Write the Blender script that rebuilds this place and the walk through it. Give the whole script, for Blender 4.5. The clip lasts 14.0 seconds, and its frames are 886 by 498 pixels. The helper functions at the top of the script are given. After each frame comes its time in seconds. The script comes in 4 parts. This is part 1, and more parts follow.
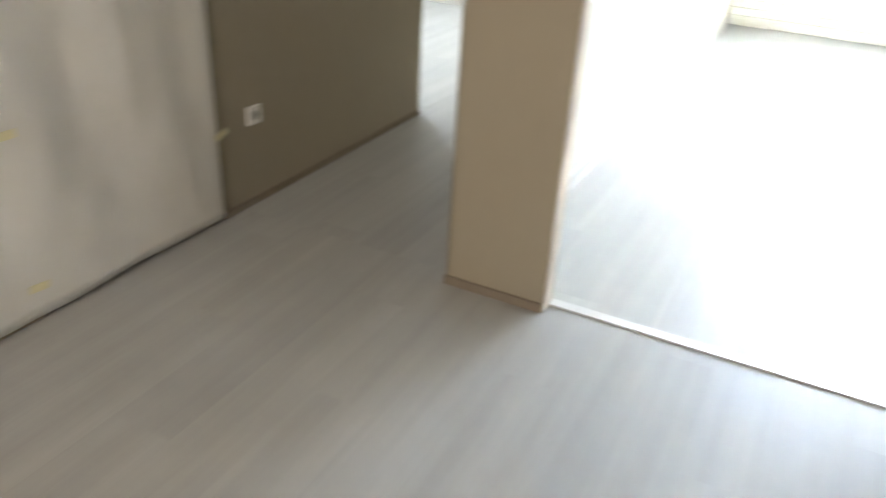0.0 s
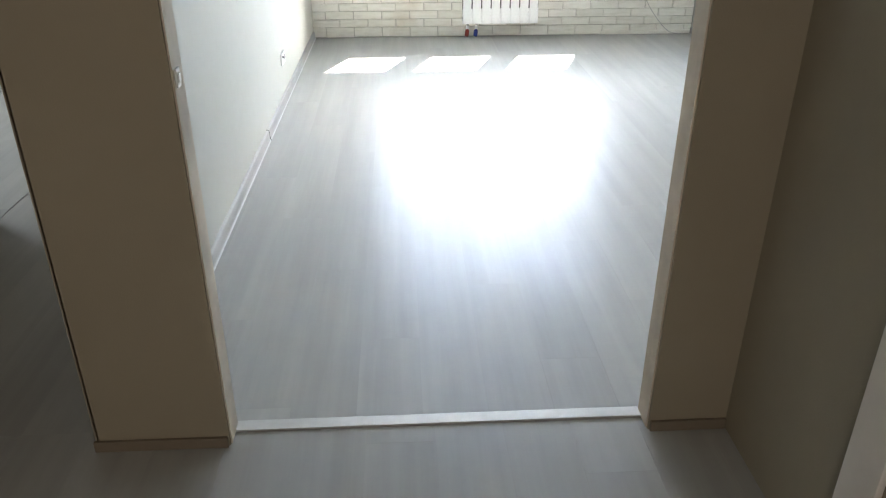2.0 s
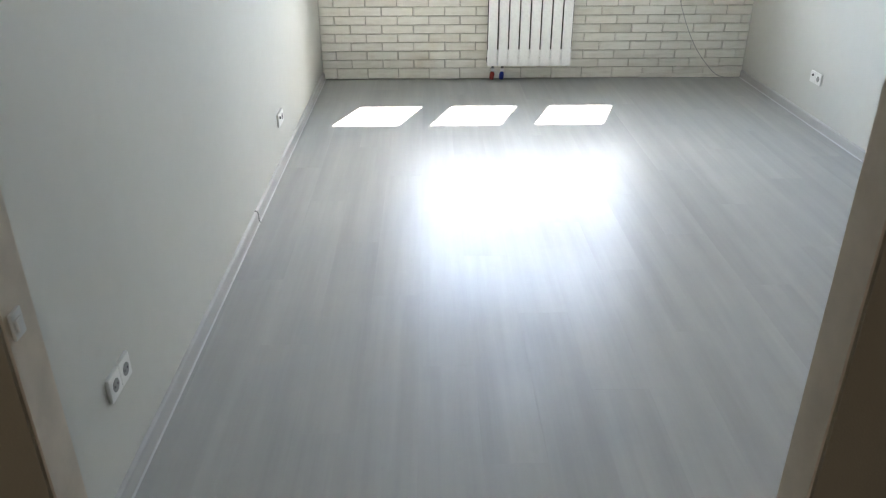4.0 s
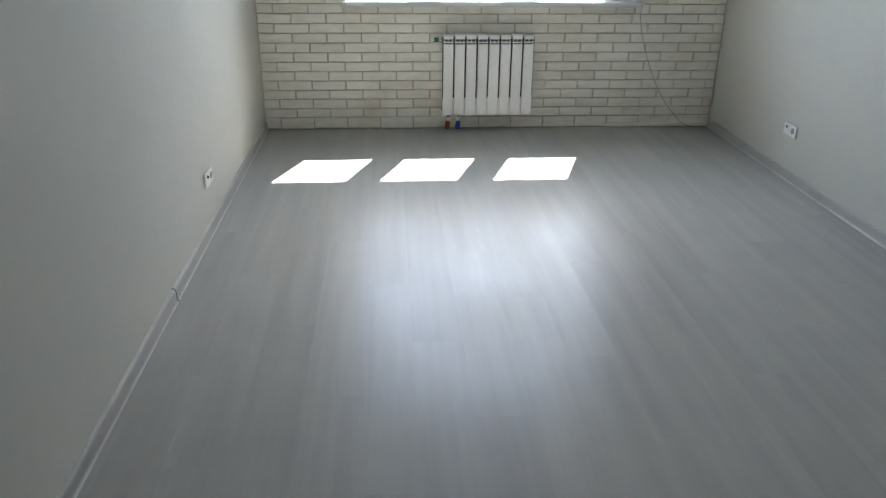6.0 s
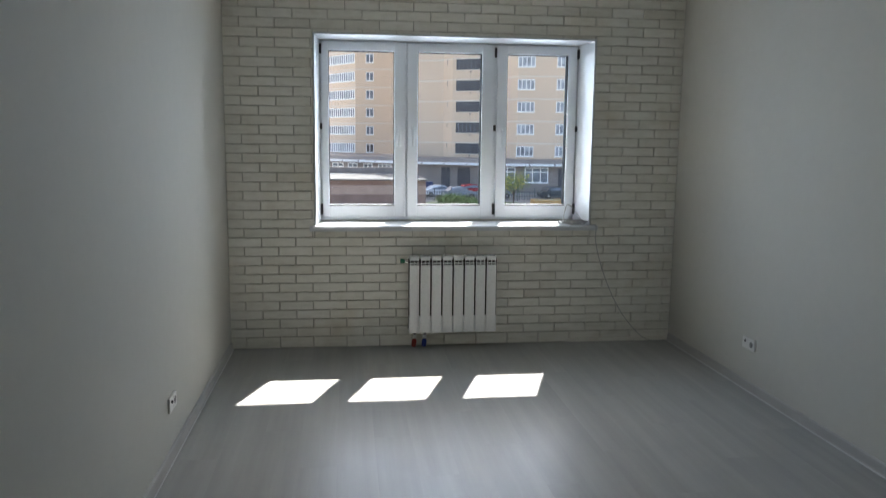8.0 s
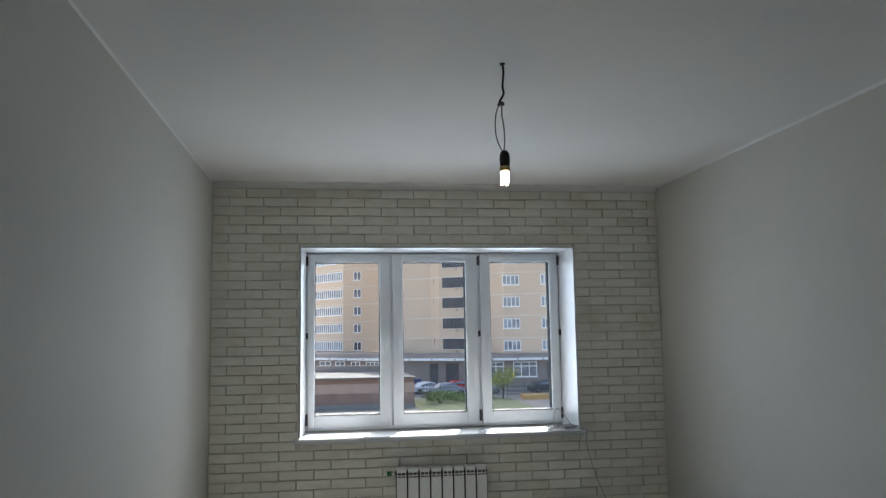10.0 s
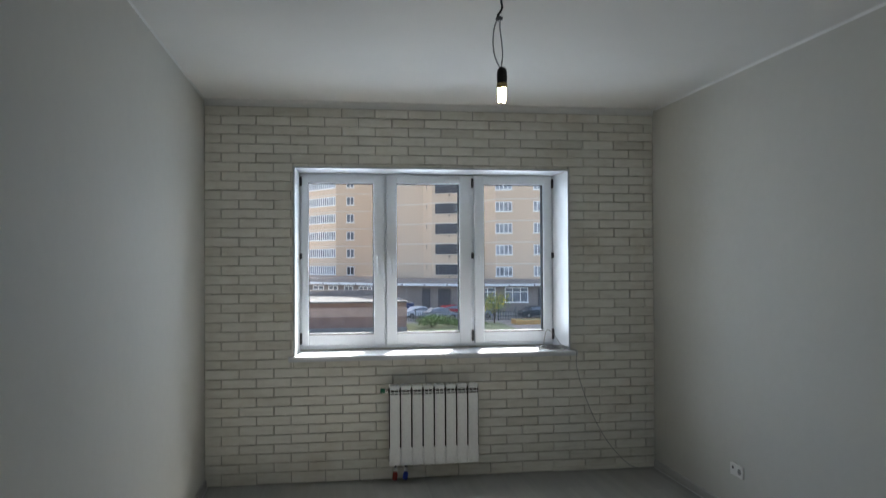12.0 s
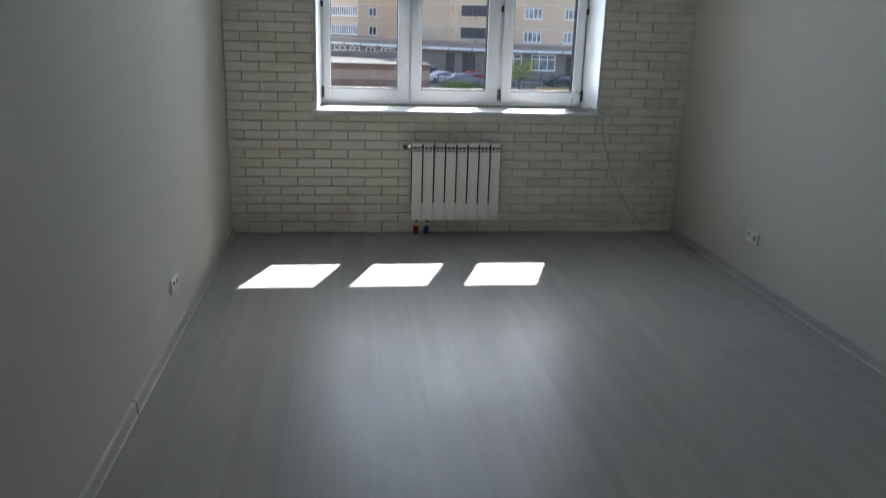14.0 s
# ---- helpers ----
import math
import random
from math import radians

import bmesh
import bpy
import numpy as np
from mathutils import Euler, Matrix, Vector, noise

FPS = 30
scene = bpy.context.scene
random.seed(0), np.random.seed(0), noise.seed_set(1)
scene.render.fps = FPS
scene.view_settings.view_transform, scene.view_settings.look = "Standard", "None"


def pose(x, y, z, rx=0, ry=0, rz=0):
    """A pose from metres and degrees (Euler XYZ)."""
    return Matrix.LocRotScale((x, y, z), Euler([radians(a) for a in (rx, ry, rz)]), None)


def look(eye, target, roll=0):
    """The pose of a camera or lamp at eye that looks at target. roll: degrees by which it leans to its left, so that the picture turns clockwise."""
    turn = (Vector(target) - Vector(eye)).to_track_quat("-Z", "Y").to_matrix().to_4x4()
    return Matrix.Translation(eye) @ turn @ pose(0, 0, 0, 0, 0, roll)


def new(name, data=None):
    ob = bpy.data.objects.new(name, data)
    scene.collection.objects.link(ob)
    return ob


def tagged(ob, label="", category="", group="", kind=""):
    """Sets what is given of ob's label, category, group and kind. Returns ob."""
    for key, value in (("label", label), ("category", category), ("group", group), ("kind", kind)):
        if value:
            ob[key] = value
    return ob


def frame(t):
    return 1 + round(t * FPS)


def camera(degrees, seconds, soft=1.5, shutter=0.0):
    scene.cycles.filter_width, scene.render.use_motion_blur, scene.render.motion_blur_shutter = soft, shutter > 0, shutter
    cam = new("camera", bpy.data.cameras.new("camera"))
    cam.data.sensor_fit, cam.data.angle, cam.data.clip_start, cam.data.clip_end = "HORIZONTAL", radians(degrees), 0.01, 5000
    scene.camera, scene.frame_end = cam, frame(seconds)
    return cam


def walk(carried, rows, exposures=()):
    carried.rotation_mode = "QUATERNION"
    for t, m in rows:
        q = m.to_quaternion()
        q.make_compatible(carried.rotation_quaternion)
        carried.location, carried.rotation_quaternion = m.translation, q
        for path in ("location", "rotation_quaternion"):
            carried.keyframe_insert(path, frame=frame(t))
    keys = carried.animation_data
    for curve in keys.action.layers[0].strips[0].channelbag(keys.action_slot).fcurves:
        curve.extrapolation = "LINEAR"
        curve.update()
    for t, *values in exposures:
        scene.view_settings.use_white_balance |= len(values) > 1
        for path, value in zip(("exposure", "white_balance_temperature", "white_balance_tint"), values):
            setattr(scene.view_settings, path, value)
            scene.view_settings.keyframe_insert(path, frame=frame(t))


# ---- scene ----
cam = camera(60.0, 14.0, soft=1.15, shutter=0.4)
PATH = [
    (0, (0.870, -7.124, 1.330), (0.105, -5.540, 0.373), 3.4),
    (0.5, (0.915, -6.940, 1.440), (0.632, -5.236, 0.440), 0.6),
    (1, (0.874, -6.826, 1.392), (0.747, -5.098, 0.394), -0.5),
    (1.5, (0.786, -6.764, 1.408), (0.841, -5.000, 0.467), -0.6),
    (2, (0.744, -6.728, 1.390), (0.840, -4.951, 0.478), -0.1),
    (2.5, (0.743, -6.601, 1.381), (0.854, -4.842, 0.436), -0.2),
    (3, (0.809, -6.291, 1.516), (0.815, -4.523, 0.583), -0.3),
    (3.2, (0.829, -6.205, 1.563), (0.831, -4.430, 0.641), -0.4),
    (5.3, (0.808, -5.663, 1.432), (0.905, -3.857, 0.577), 0.3),
    (5.5, (0.852, -5.605, 1.438), (0.93, -3.79, 0.603), 0.5),
    (6, (0.895, -5.504, 1.484), (1.027, -3.682, 0.67), 0.6),
    (6.5, (0.859, -5.479, 1.497), (1.049, -3.624, 0.776), -0.3),
    (7, (0.821, -5.472, 1.504), (1.054, -3.561, 0.964), 0.3),
    (7.5, (0.825, -5.475, 1.515), (1.071, -3.538, 1.08), 0.9),
    (8, (0.836, -5.501, 1.518), (1.083, -3.536, 1.233), 0.6),
    (8.5, (0.849, -5.519, 1.533), (1.094, -3.54, 1.383), 0.7),
    (9, (0.857, -5.515, 1.564), (1.118, -3.533, 1.55), -0.4),
    (9.2, (0.852, -5.523, 1.567), (1.120, -3.541, 1.605), -0.8),
    (10, (0.851, -5.518, 1.600), (1.131, -3.551, 1.820), -0.9),
    (10.7, (0.850, -5.512, 1.625), (1.138, -3.554, 1.910), -1.0),
    (11.3, (0.849, -5.509, 1.634), (1.144, -3.544, 1.861), -1.1),
    (11.5, (0.851, -5.504, 1.633), (1.151, -3.535, 1.817), -1.0),
    (12, (0.844, -5.511, 1.569), (1.142, -3.533, 1.597), -0.3),
    (12.5, (0.843, -5.528, 1.554), (1.133, -3.55, 1.472), 0.7),
    (13, (0.878, -5.512, 1.525), (1.144, -3.543, 1.299), 0.9),
    (13.5, (0.833, -5.466, 1.53), (1.102, -3.524, 1.134), 2.1),
    (14, (0.838, -5.449, 1.496), (1.078, -3.546, 0.929), 1.7),
]
EXPOSURES = [(0.0, 6.25), (0.5, 5.65), (1.0, 5.1), (1.5, 4.8), (2.0, 4.65), (2.5, 4.5), (3.0, 4.4), (5.5, 3.24), (6.0, 3.12), (7.0, 2.58), (8.0, 2.2), (8.5, 2.03), (9.0, 1.98), (12.0, 2.04), (13.0, 2.03), (14.0, 1.97)]
SKYLIGHT, HALLFILL = 35.5, 1.25
walk(cam, [(t, look(eye, target, roll)) for t, eye, target, roll in PATH], EXPOSURES)

# ---- world and lights ----
SUN_EL, SUN_AZ = 49.8, 19.7          # degrees; azimuth from +y towards +x
world = bpy.data.worlds.new("sky")
scene.world = world
world.use_nodes = True
wn = world.node_tree
sky = wn.nodes.new("ShaderNodeTexSky")
sky.sky_type, sky.sun_disc = "NISHITA", False
sky.sun_elevation, sky.sun_rotation = radians(SUN_EL), radians(SUN_AZ)
sky.air_density, sky.dust_density, sky.ozone_density = 0.8, 5.0, 0.6
wn.links.new(sky.outputs[0], wn.nodes["Background"].inputs[0])
wn.nodes["Background"].inputs[1].default_value = 0.15


def lamp(name, kind, m, energy, color, **kw):
    d = bpy.data.lights.new(name, kind)
    d.energy, d.color = energy, color
    for k, v in kw.items():
        if k == "size":
            d.size = v
        elif k == "size_y":
            d.size_y = v
        elif k == "angle":
            d.angle = v
        elif k == "radius":
            d.shadow_soft_size = v
        elif k == "shape":
            d.shape = v
        elif k == "spread":
            d.spread = v
    ob = new(name, d)
    ob.matrix_world = m
    return ob


_el, _az = radians(SUN_EL), radians(SUN_AZ)
SUNWARD = Vector((math.sin(_az) * math.cos(_el), math.cos(_az) * math.cos(_el), math.sin(_el)))
lamp("sun", "SUN", look(SUNWARD * 50, (0, 0, 0)), 5.0, (1.0, 0.96, 0.9), angle=radians(0.5))
# sky light that enters by the room's window
lamp("window_skylight", "AREA", look((1.61, 0.85, 1.6), (1.61, -3.0, 1.0)), SKYLIGHT, (0.63, 0.79, 1.0),
     shape="RECTANGLE", size=5.0, size_y=1.6)
# sky light that enters by the window of the far room at the end of the corridor
lamp("far_window_skylight", "AREA", look((-2.9, -2.3, 1.6), (-0.9, -2.7, 0.6)), 2.6, (0.86, 0.93, 1.0),
     shape="RECTANGLE", size=1.2, size_y=1.3)
# fill lamp added behind the walker to brighten the hall; source unknown
lamp("hall_fill_lamp", "AREA", look((0.1, -9.66, 1.55), (0.35, -5.0, 1.0)), HALLFILL, (1.0, 0.885, 0.775),
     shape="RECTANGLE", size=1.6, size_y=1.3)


# ---- materials ----
class Nodes:
    def __init__(self, name, rough=0.6, metal=0.0, spec=0.5):
        self.m = bpy.data.materials.new(name)
        self.m.use_nodes = True
        self.t = self.m.node_tree
        self.b = self.t.nodes["Principled BSDF"]
        self.b.inputs["Roughness"].default_value = rough
        self.b.inputs["Metallic"].default_value = metal
        self.b.inputs["Specular IOR Level"].default_value = spec

    def n(self, kind, **ins):
        node = self.t.nodes.new("ShaderNode" + kind)
        for k, v in ins.items():
            node.inputs[k.replace("_", " ")].default_value = v
        return node

    def l(self, a, b):
        self.t.links.new(a, b)

    def coords(self, scale=(1, 1, 1), shift=False):
        tc = self.n("TexCoord")
        mp = self.n("Mapping")
        mp.inputs["Scale"].default_value = scale
        self.l(tc.outputs["Object"], mp.inputs[0])
        if shift:
            oi = self.n("ObjectInfo")
            mul = self.n("VectorMath")
            mul.operation = "SCALE"
            comb = self.n("CombineXYZ")
            self.l(oi.outputs["Random"], comb.inputs[0])
            self.l(oi.outputs["Random"], comb.inputs[1])
            self.l(oi.outputs["Random"], comb.inputs[2])
            mul.inputs["Scale"].default_value = 37.0
            self.l(comb.outputs[0], mul.inputs[0])
            self.l(mul.outputs[0], mp.inputs["Location"])
        return mp.outputs[0]

    def noise(self, vec, scale, detail=4.0, rough=0.55):
        nz = self.n("TexNoise", Scale=scale, Detail=detail, Roughness=rough)
        self.l(vec, nz.inputs["Vector"])
        return nz.outputs["Fac"]

    def ramp(self, fac, stops):
        r = self.n("ValToRGB")
        e = r.color_ramp.elements
        e[0].position, e[0].color = stops[0][0], (*stops[0][1], 1)
        e[1].position, e[1].color = stops[-1][0], (*stops[-1][1], 1)
        for p, c in stops[1:-1]:
            x = e.new(p)
            x.color = (*c, 1)
        self.l(fac, r.inputs[0])
        return r.outputs[0]

    def mix(self, fac, a, b, mode="MIX"):
        x = self.n("Mix")
        x.data_type, x.blend_type = "RGBA", mode
        if isinstance(fac, (int, float)):
            x.inputs[0].default_value = fac
        else:
            self.l(fac, x.inputs[0])
        for v, k in ((a, 6), (b, 7)):
            if isinstance(v, tuple):
                x.inputs[k].default_value = (*v, 1)
            else:
                self.l(v, x.inputs[k])
        return x.outputs[2]

    def color(self, c):
        if isinstance(c, tuple):
            self.b.inputs["Base Color"].default_value = (*c, 1)
        else:
            self.l(c, self.b.inputs["Base Color"])
        return self

    def rough(self, fac, lo, hi):
        mr = self.n("MapRange")
        mr.inputs["To Min"].default_value, mr.inputs["To Max"].default_value = lo, hi
        self.l(fac, mr.inputs[0])
        self.l(mr.outputs[0], self.b.inputs["Roughness"])

    def bump(self, fac, strength=0.2, dist=0.002):
        bp = self.n("Bump", Strength=strength, Distance=dist)
        self.l(fac, bp.inputs["Height"])
        self.l(bp.outputs[0], self.b.inputs["Normal"])


def plain(name, c, rough=0.5, metal=0.0, var=0.06, scale=6.0, bump=0.0, bscale=120.0, spec=0.5):
    k = Nodes(name, rough, metal, spec)
    v = k.coords()
    lo = tuple(x * (1 - var) for x in c)
    hi = tuple(min(1, x * (1 + var)) for x in c)
    k.color(k.ramp(k.noise(v, scale), [(0.3, lo), (0.7, hi)]))
    f = k.noise(v, scale * 9)
    k.rough(f, max(0.02, rough - 0.06), min(1, rough + 0.06))
    if bump:
        k.bump(k.noise(v, bscale, 3), bump, 0.001)
    return k.m


def wallpaper(name, c, var, bump=0.35):
    """Painted non-woven wallpaper with a fine pressed texture."""
    k = Nodes(name, 0.75, 0, 0.3)
    v = k.coords()
    big = k.noise(v, 0.9, 3)
    fine = k.noise(v, 14, 4)
    base = k.ramp(big, [(0.3, tuple(x * (1 - var) for x in c)), (0.7, tuple(x * (1 + var * 0.5) for x in c))])
    k.color(k.mix(0.25, base, k.ramp(fine, [(0.35, tuple(x * 0.93 for x in c)), (0.65, c)])))
    vo = k.n("TexVoronoi", Scale=260.0)
    k.l(v, vo.inputs["Vector"])
    k.bump(vo.outputs["Distance"], bump, 0.0006)
    return k.m


M_WALL = wallpaper("white_wallpaper", (0.55, 0.54, 0.492), 0.03)
M_HALL = wallpaper("tan_wallpaper", (0.305, 0.267, 0.201), 0.06)
M_CEIL = plain("ceiling_paint", (0.72, 0.71, 0.68), 0.85, var=0.02, scale=1.5, bump=0.05)
M_COVE = plain("cove_foam", (0.74, 0.74, 0.72), 0.8, var=0.02, spec=0.2)
M_PLASTER = plain("jamb_plaster", (0.60, 0.52, 0.42), 0.9, var=0.12, scale=9, bump=0.4, bscale=60)
M_REVEAL = plain("window_reveal_plastic", (0.65, 0.675, 0.70), 0.35, var=0.015, scale=3)
M_PVC = plain("white_pvc", (0.82, 0.86, 0.91), 0.3, var=0.02, scale=5)
M_LEDGE = plain("sash_ledge_grey", (0.22, 0.225, 0.235), 0.7, spec=0.1)
M_RUBBER = plain("black_rubber", (0.02, 0.02, 0.022), 0.9, spec=0.05)
M_STEEL = plain("dark_steel", (0.08, 0.08, 0.085), 0.4, 0.8)
M_CHROME = plain("brushed_nickel", (0.6, 0.6, 0.6), 0.25, 1.0)
M_ENAMEL = plain("radiator_enamel", (0.83, 0.84, 0.84), 0.28, var=0.015)
M_CORE_SHADE = plain("radiator_core_shade", (0.05, 0.05, 0.05), 0.7)
M_RED = plain("red_plastic", (0.27, 0.025, 0.015), 0.45, var=0.15, scale=40)
M_BLUE = plain("blue_plastic", (0.015, 0.035, 0.24), 0.45, var=0.15, scale=40)
M_GREEN = plain("green_plastic", (0.01, 0.14, 0.07), 0.45)
M_SOCKET = plain("socket_plastic", (0.70, 0.69, 0.66), 0.3, var=0.015)
M_WELL = plain("socket_well_shade", (0.26, 0.255, 0.245), 0.6)
M_DARK = plain("dark_recess", (0.05, 0.05, 0.05), 0.7)
M_WIRE = plain("grey_cable", (0.36, 0.355, 0.35), 0.5)
M_BLACKWIRE = plain("black_cable", (0.025, 0.025, 0.025), 0.5)
M_TAPE = plain("insulating_tape", (0.08, 0.08, 0.09), 0.5)
M_BAKELITE = plain("bakelite", (0.018, 0.016, 0.014), 0.35)
M_BRASS = plain("lamp_cap", (0.42, 0.34, 0.16), 0.35, 0.7)
M_PLINTH = plain("plinth_plastic", (0.42, 0.412, 0.395), 0.6, var=0.04, scale=4, spec=0.2)
M_GRIT = plain("bare_plaster", (0.52, 0.50, 0.44), 0.95, var=0.15, scale=12, bump=0.4, bscale=80)
M_MORTAR = plain("tile_mortar", (0.43, 0.41, 0.36), 0.95, var=0.2, scale=10, bump=0.4, bscale=80)
M_ALU = plain("aluminium_strip", (0.50, 0.50, 0.49), 0.5, 0.4, var=0.05, scale=30)


def brick_material():
    k = Nodes("cream_brick_tile", 0.85, 0, 0.25)
    v = k.coords((1, 1, 1), True)
    oi = k.n("ObjectInfo")
    gi = k.n("NewGeometry")
    add = k.n("Math")
    add.operation = "ADD"
    k.l(oi.outputs["Random"], add.inputs[0])
    k.l(gi.outputs["Random Per Island"], add.inputs[1])
    fr = k.n("Math")
    fr.operation = "FRACT"
    k.l(add.outputs[0], fr.inputs[0])
    tone = k.ramp(fr.outputs[0], [(0.0, (0.585, 0.557, 0.483)), (0.04, (0.720, 0.698, 0.621)), (0.25, (0.773, 0.756, 0.679)), (0.7, (0.856, 0.840, 0.775)), (1.0, (0.762, 0.745, 0.679))])
    st = k.n("Mapping")
    st.inputs["Scale"].default_value = (5, 5, 22)
    k.l(v, st.inputs[0])
    smear = k.noise(st.outputs[0], 1.6, 5, 0.6)
    c = k.mix(0.45, tone, k.ramp(smear, [(0.3, (0.616, 0.593, 0.520)), (0.55, (0.815, 0.798, 0.732)), (0.75, (0.856, 0.860, 0.816))]))
    # damp brown stains that run over several tiles
    geo = k.n("NewGeometry")
    blot = k.noise(geo.outputs["Position"], 2.1, 5, 0.6)
    amount = k.n("MapRange")
    amount.inputs["From Min"].default_value, amount.inputs["From Max"].default_value = 0.54, 0.74
    amount.inputs["To Max"].default_value = 0.5
    k.l(blot, amount.inputs[0])
    k.color(k.mix(amount.outputs[0], c, (0.58, 0.50, 0.385)))
    k.bump(k.noise(v, 55, 5, 0.65), 0.55, 0.003)
    return k.m


M_BRICK = brick_material()


def laminate(name, dark, mid, light, rlo, rhi):
    """Bleached oak laminate, grain along y, each board its own shade and sheen, hazed with building dust."""
    k = Nodes(name, 0.35, 0, 0.5)
    k.b.inputs["IOR"].default_value = 1.75
    # blue of the sky's glare put into the sheen by tinting it
    k.b.inputs["Specular Tint"].default_value = (0.58, 0.74, 1.0, 1)
    v = k.coords((1, 1, 1), True)
    oi = k.n("ObjectInfo")
    s1 = k.n("Mapping")
    s1.inputs["Scale"].default_value = (24, 0.8, 1)
    k.l(v, s1.inputs[0])
    grain = k.noise(s1.outputs[0], 1.0, 7, 0.62)
    s2 = k.n("Mapping")
    s2.inputs["Scale"].default_value = (9, 0.45, 1)
    k.l(v, s2.inputs[0])
    band = k.noise(s2.outputs[0], 1.3, 4, 0.6)
    # swept dust lies across the joints, so it follows the room and not the board
    geo = k.n("NewGeometry")
    dust = k.noise(geo.outputs["Position"], 2.3, 6, 0.62)
    a = k.ramp(grain, [(0.28, dark), (0.5, mid), (0.72, light)])
    b = k.ramp(band, [(0.3, dark), (0.52, mid), (0.7, light)])
    c = k.mix(0.68, a, b)
    tone = k.ramp(oi.outputs["Random"], [(0.0, (0.945, 0.945, 0.95)), (0.35, (0.97, 0.97, 0.97)), (0.7, (0.99, 0.988, 0.985)), (1.0, (1.03, 1.028, 1.02))])
    c = k.mix(1.0, c, tone, "MULTIPLY")
    k.color(k.mix(1.0, c, k.ramp(dust, [(0.32, (0.93, 0.93, 0.93)), (0.68, (1.05, 1.05, 1.05))]), "MULTIPLY"))
    sheen = k.mix(0.5, k.mix(0.5, band, oi.outputs["Random"]), dust)
    k.rough(sheen, rlo, rhi)
    k.bump(grain, 0.05, 0.0008)
    # dull lacquer: much of the sheen is lost to a matt film, unevenly
    matt, mixer, film = k.n("BsdfDiffuse"), k.n("MixShader"), k.n("MapRange")
    k.l(k.b.inputs["Base Color"].links[0].from_socket, matt.inputs["Color"])
    film.inputs["From Min"].default_value, film.inputs["From Max"].default_value = 0.3, 0.7
    film.inputs["To Min"].default_value, film.inputs["To Max"].default_value = 0.46, 0.72
    k.l(dust, film.inputs[0])
    k.l(film.outputs[0], mixer.inputs[0])
    k.l(k.b.outputs[0], mixer.inputs[1])
    k.l(matt.outputs[0], mixer.inputs[2])
    k.l(mixer.outputs[0], k.m.node_tree.nodes["Material Output"].inputs[0])
    return k.m


M_FLOOR = laminate("bleached_oak_laminate", (0.336, 0.331, 0.314), (0.38, 0.376, 0.357), (0.42, 0.416, 0.396), 0.27, 0.43)


def glass(name):
    m = bpy.data.materials.new(name)
    m.use_nodes = True
    t = m.node_tree
    t.nodes.remove(t.nodes["Principled BSDF"])
    clear, gloss, mixer, fr = (t.nodes.new("ShaderNode" + k) for k in ("BsdfTransparent", "BsdfGlossy", "MixShader", "Fresnel"))
    clear.inputs[0].default_value = (0.95, 0.97, 0.97, 1)
    gloss.inputs["Roughness"].default_value = 0.02
    fr.inputs["IOR"].default_value = 1.45
    t.links.new(fr.outputs[0], mixer.inputs[0])
    t.links.new(clear.outputs[0], mixer.inputs[1])
    t.links.new(gloss.outputs[0], mixer.inputs[2])
    t.links.new(mixer.outputs[0], t.nodes["Material Output"].inputs[0])
    return m


M_GLASS = glass("window_glass")


def emitter(name, c, strength):
    m = bpy.data.materials.new(name)
    m.use_nodes = True
    b = m.node_tree.nodes["Principled BSDF"]
    b.inputs["Base Color"].default_value = (0.9, 0.88, 0.8, 1)
    b.inputs["Emission Color"].default_value = (*c, 1)
    b.inputs["Emission Strength"].default_value = strength
    return m


M_BULB = emitter("lit_tube", (1.0, 0.83, 0.55), 9.0)


# ---- mesh helpers ----
def mesh_of(name, bm, mat):
    me = bpy.data.meshes.new(name)
    bm.normal_update()
    bm.to_mesh(me)
    bm.free()
    for m in (mat if isinstance(mat, (list, tuple)) else [mat]):
        me.materials.append(m)
    return me


def part(name, bm, material, parent=None, label="", smooth=False):
    me = mesh_of(name, bm, material) if isinstance(bm, bmesh.types.BMesh) else bm
    ob = new(name, me)
    if smooth:
        for p in me.polygons:
            p.use_smooth = True
    if parent is not None:
        ob.parent = parent
    if label:
        tagged(ob, label)
    return ob


def empty(name, at, label, category, group="", kind=""):
    ob = new(name)
    ob.empty_display_size = 0.05
    ob.matrix_world = at if isinstance(at, Matrix) else Matrix.Translation(at)
    return tagged(ob, label, category, group, kind)


def add_box(bm, x0, x1, y0, y1, z0, z1, bev=0.0):
    r = bmesh.ops.create_cube(bm, size=1.0)
    vs = r["verts"]
    for v in vs:
        v.co = Vector((x0 + (v.co.x + 0.5) * (x1 - x0), y0 + (v.co.y + 0.5) * (y1 - y0), z0 + (v.co.z + 0.5) * (z1 - z0)))
    if bev:
        es = {e for v in vs for e in v.link_edges}
        bmesh.ops.bevel(bm, geom=list(es), offset=bev, segments=2, affect="EDGES", profile=0.6)
    return bm


def box(x0, x1, y0, y1, z0, z1, bev=0.0):
    return add_box(bmesh.new(), x0, x1, y0, y1, z0, z1, bev)


def add_cyl(bm, r0, r1, length, m, seg=20, caps=True):
    bmesh.ops.create_cone(bm, cap_ends=caps, segments=seg, radius1=r0, radius2=r1, depth=length, matrix=m)
    return bm


def lathe(profile, seg=28):
    """A turned body round z from (radius, height) pairs."""
    bm = bmesh.new()
    rings = []
    for r, z in profile:
        rings.append([bm.verts.new((r * math.cos(2 * math.pi * i / seg), r * math.sin(2 * math.pi * i / seg), z)) for i in range(seg)])
    for a, b in zip(rings, rings[1:]):
        for i in range(seg):
            bm.faces.new((a[i], a[(i + 1) % seg], b[(i + 1) % seg], b[i]))
    bm.faces.new(rings[0][::-1])
    bm.faces.new(rings[-1])
    return bm


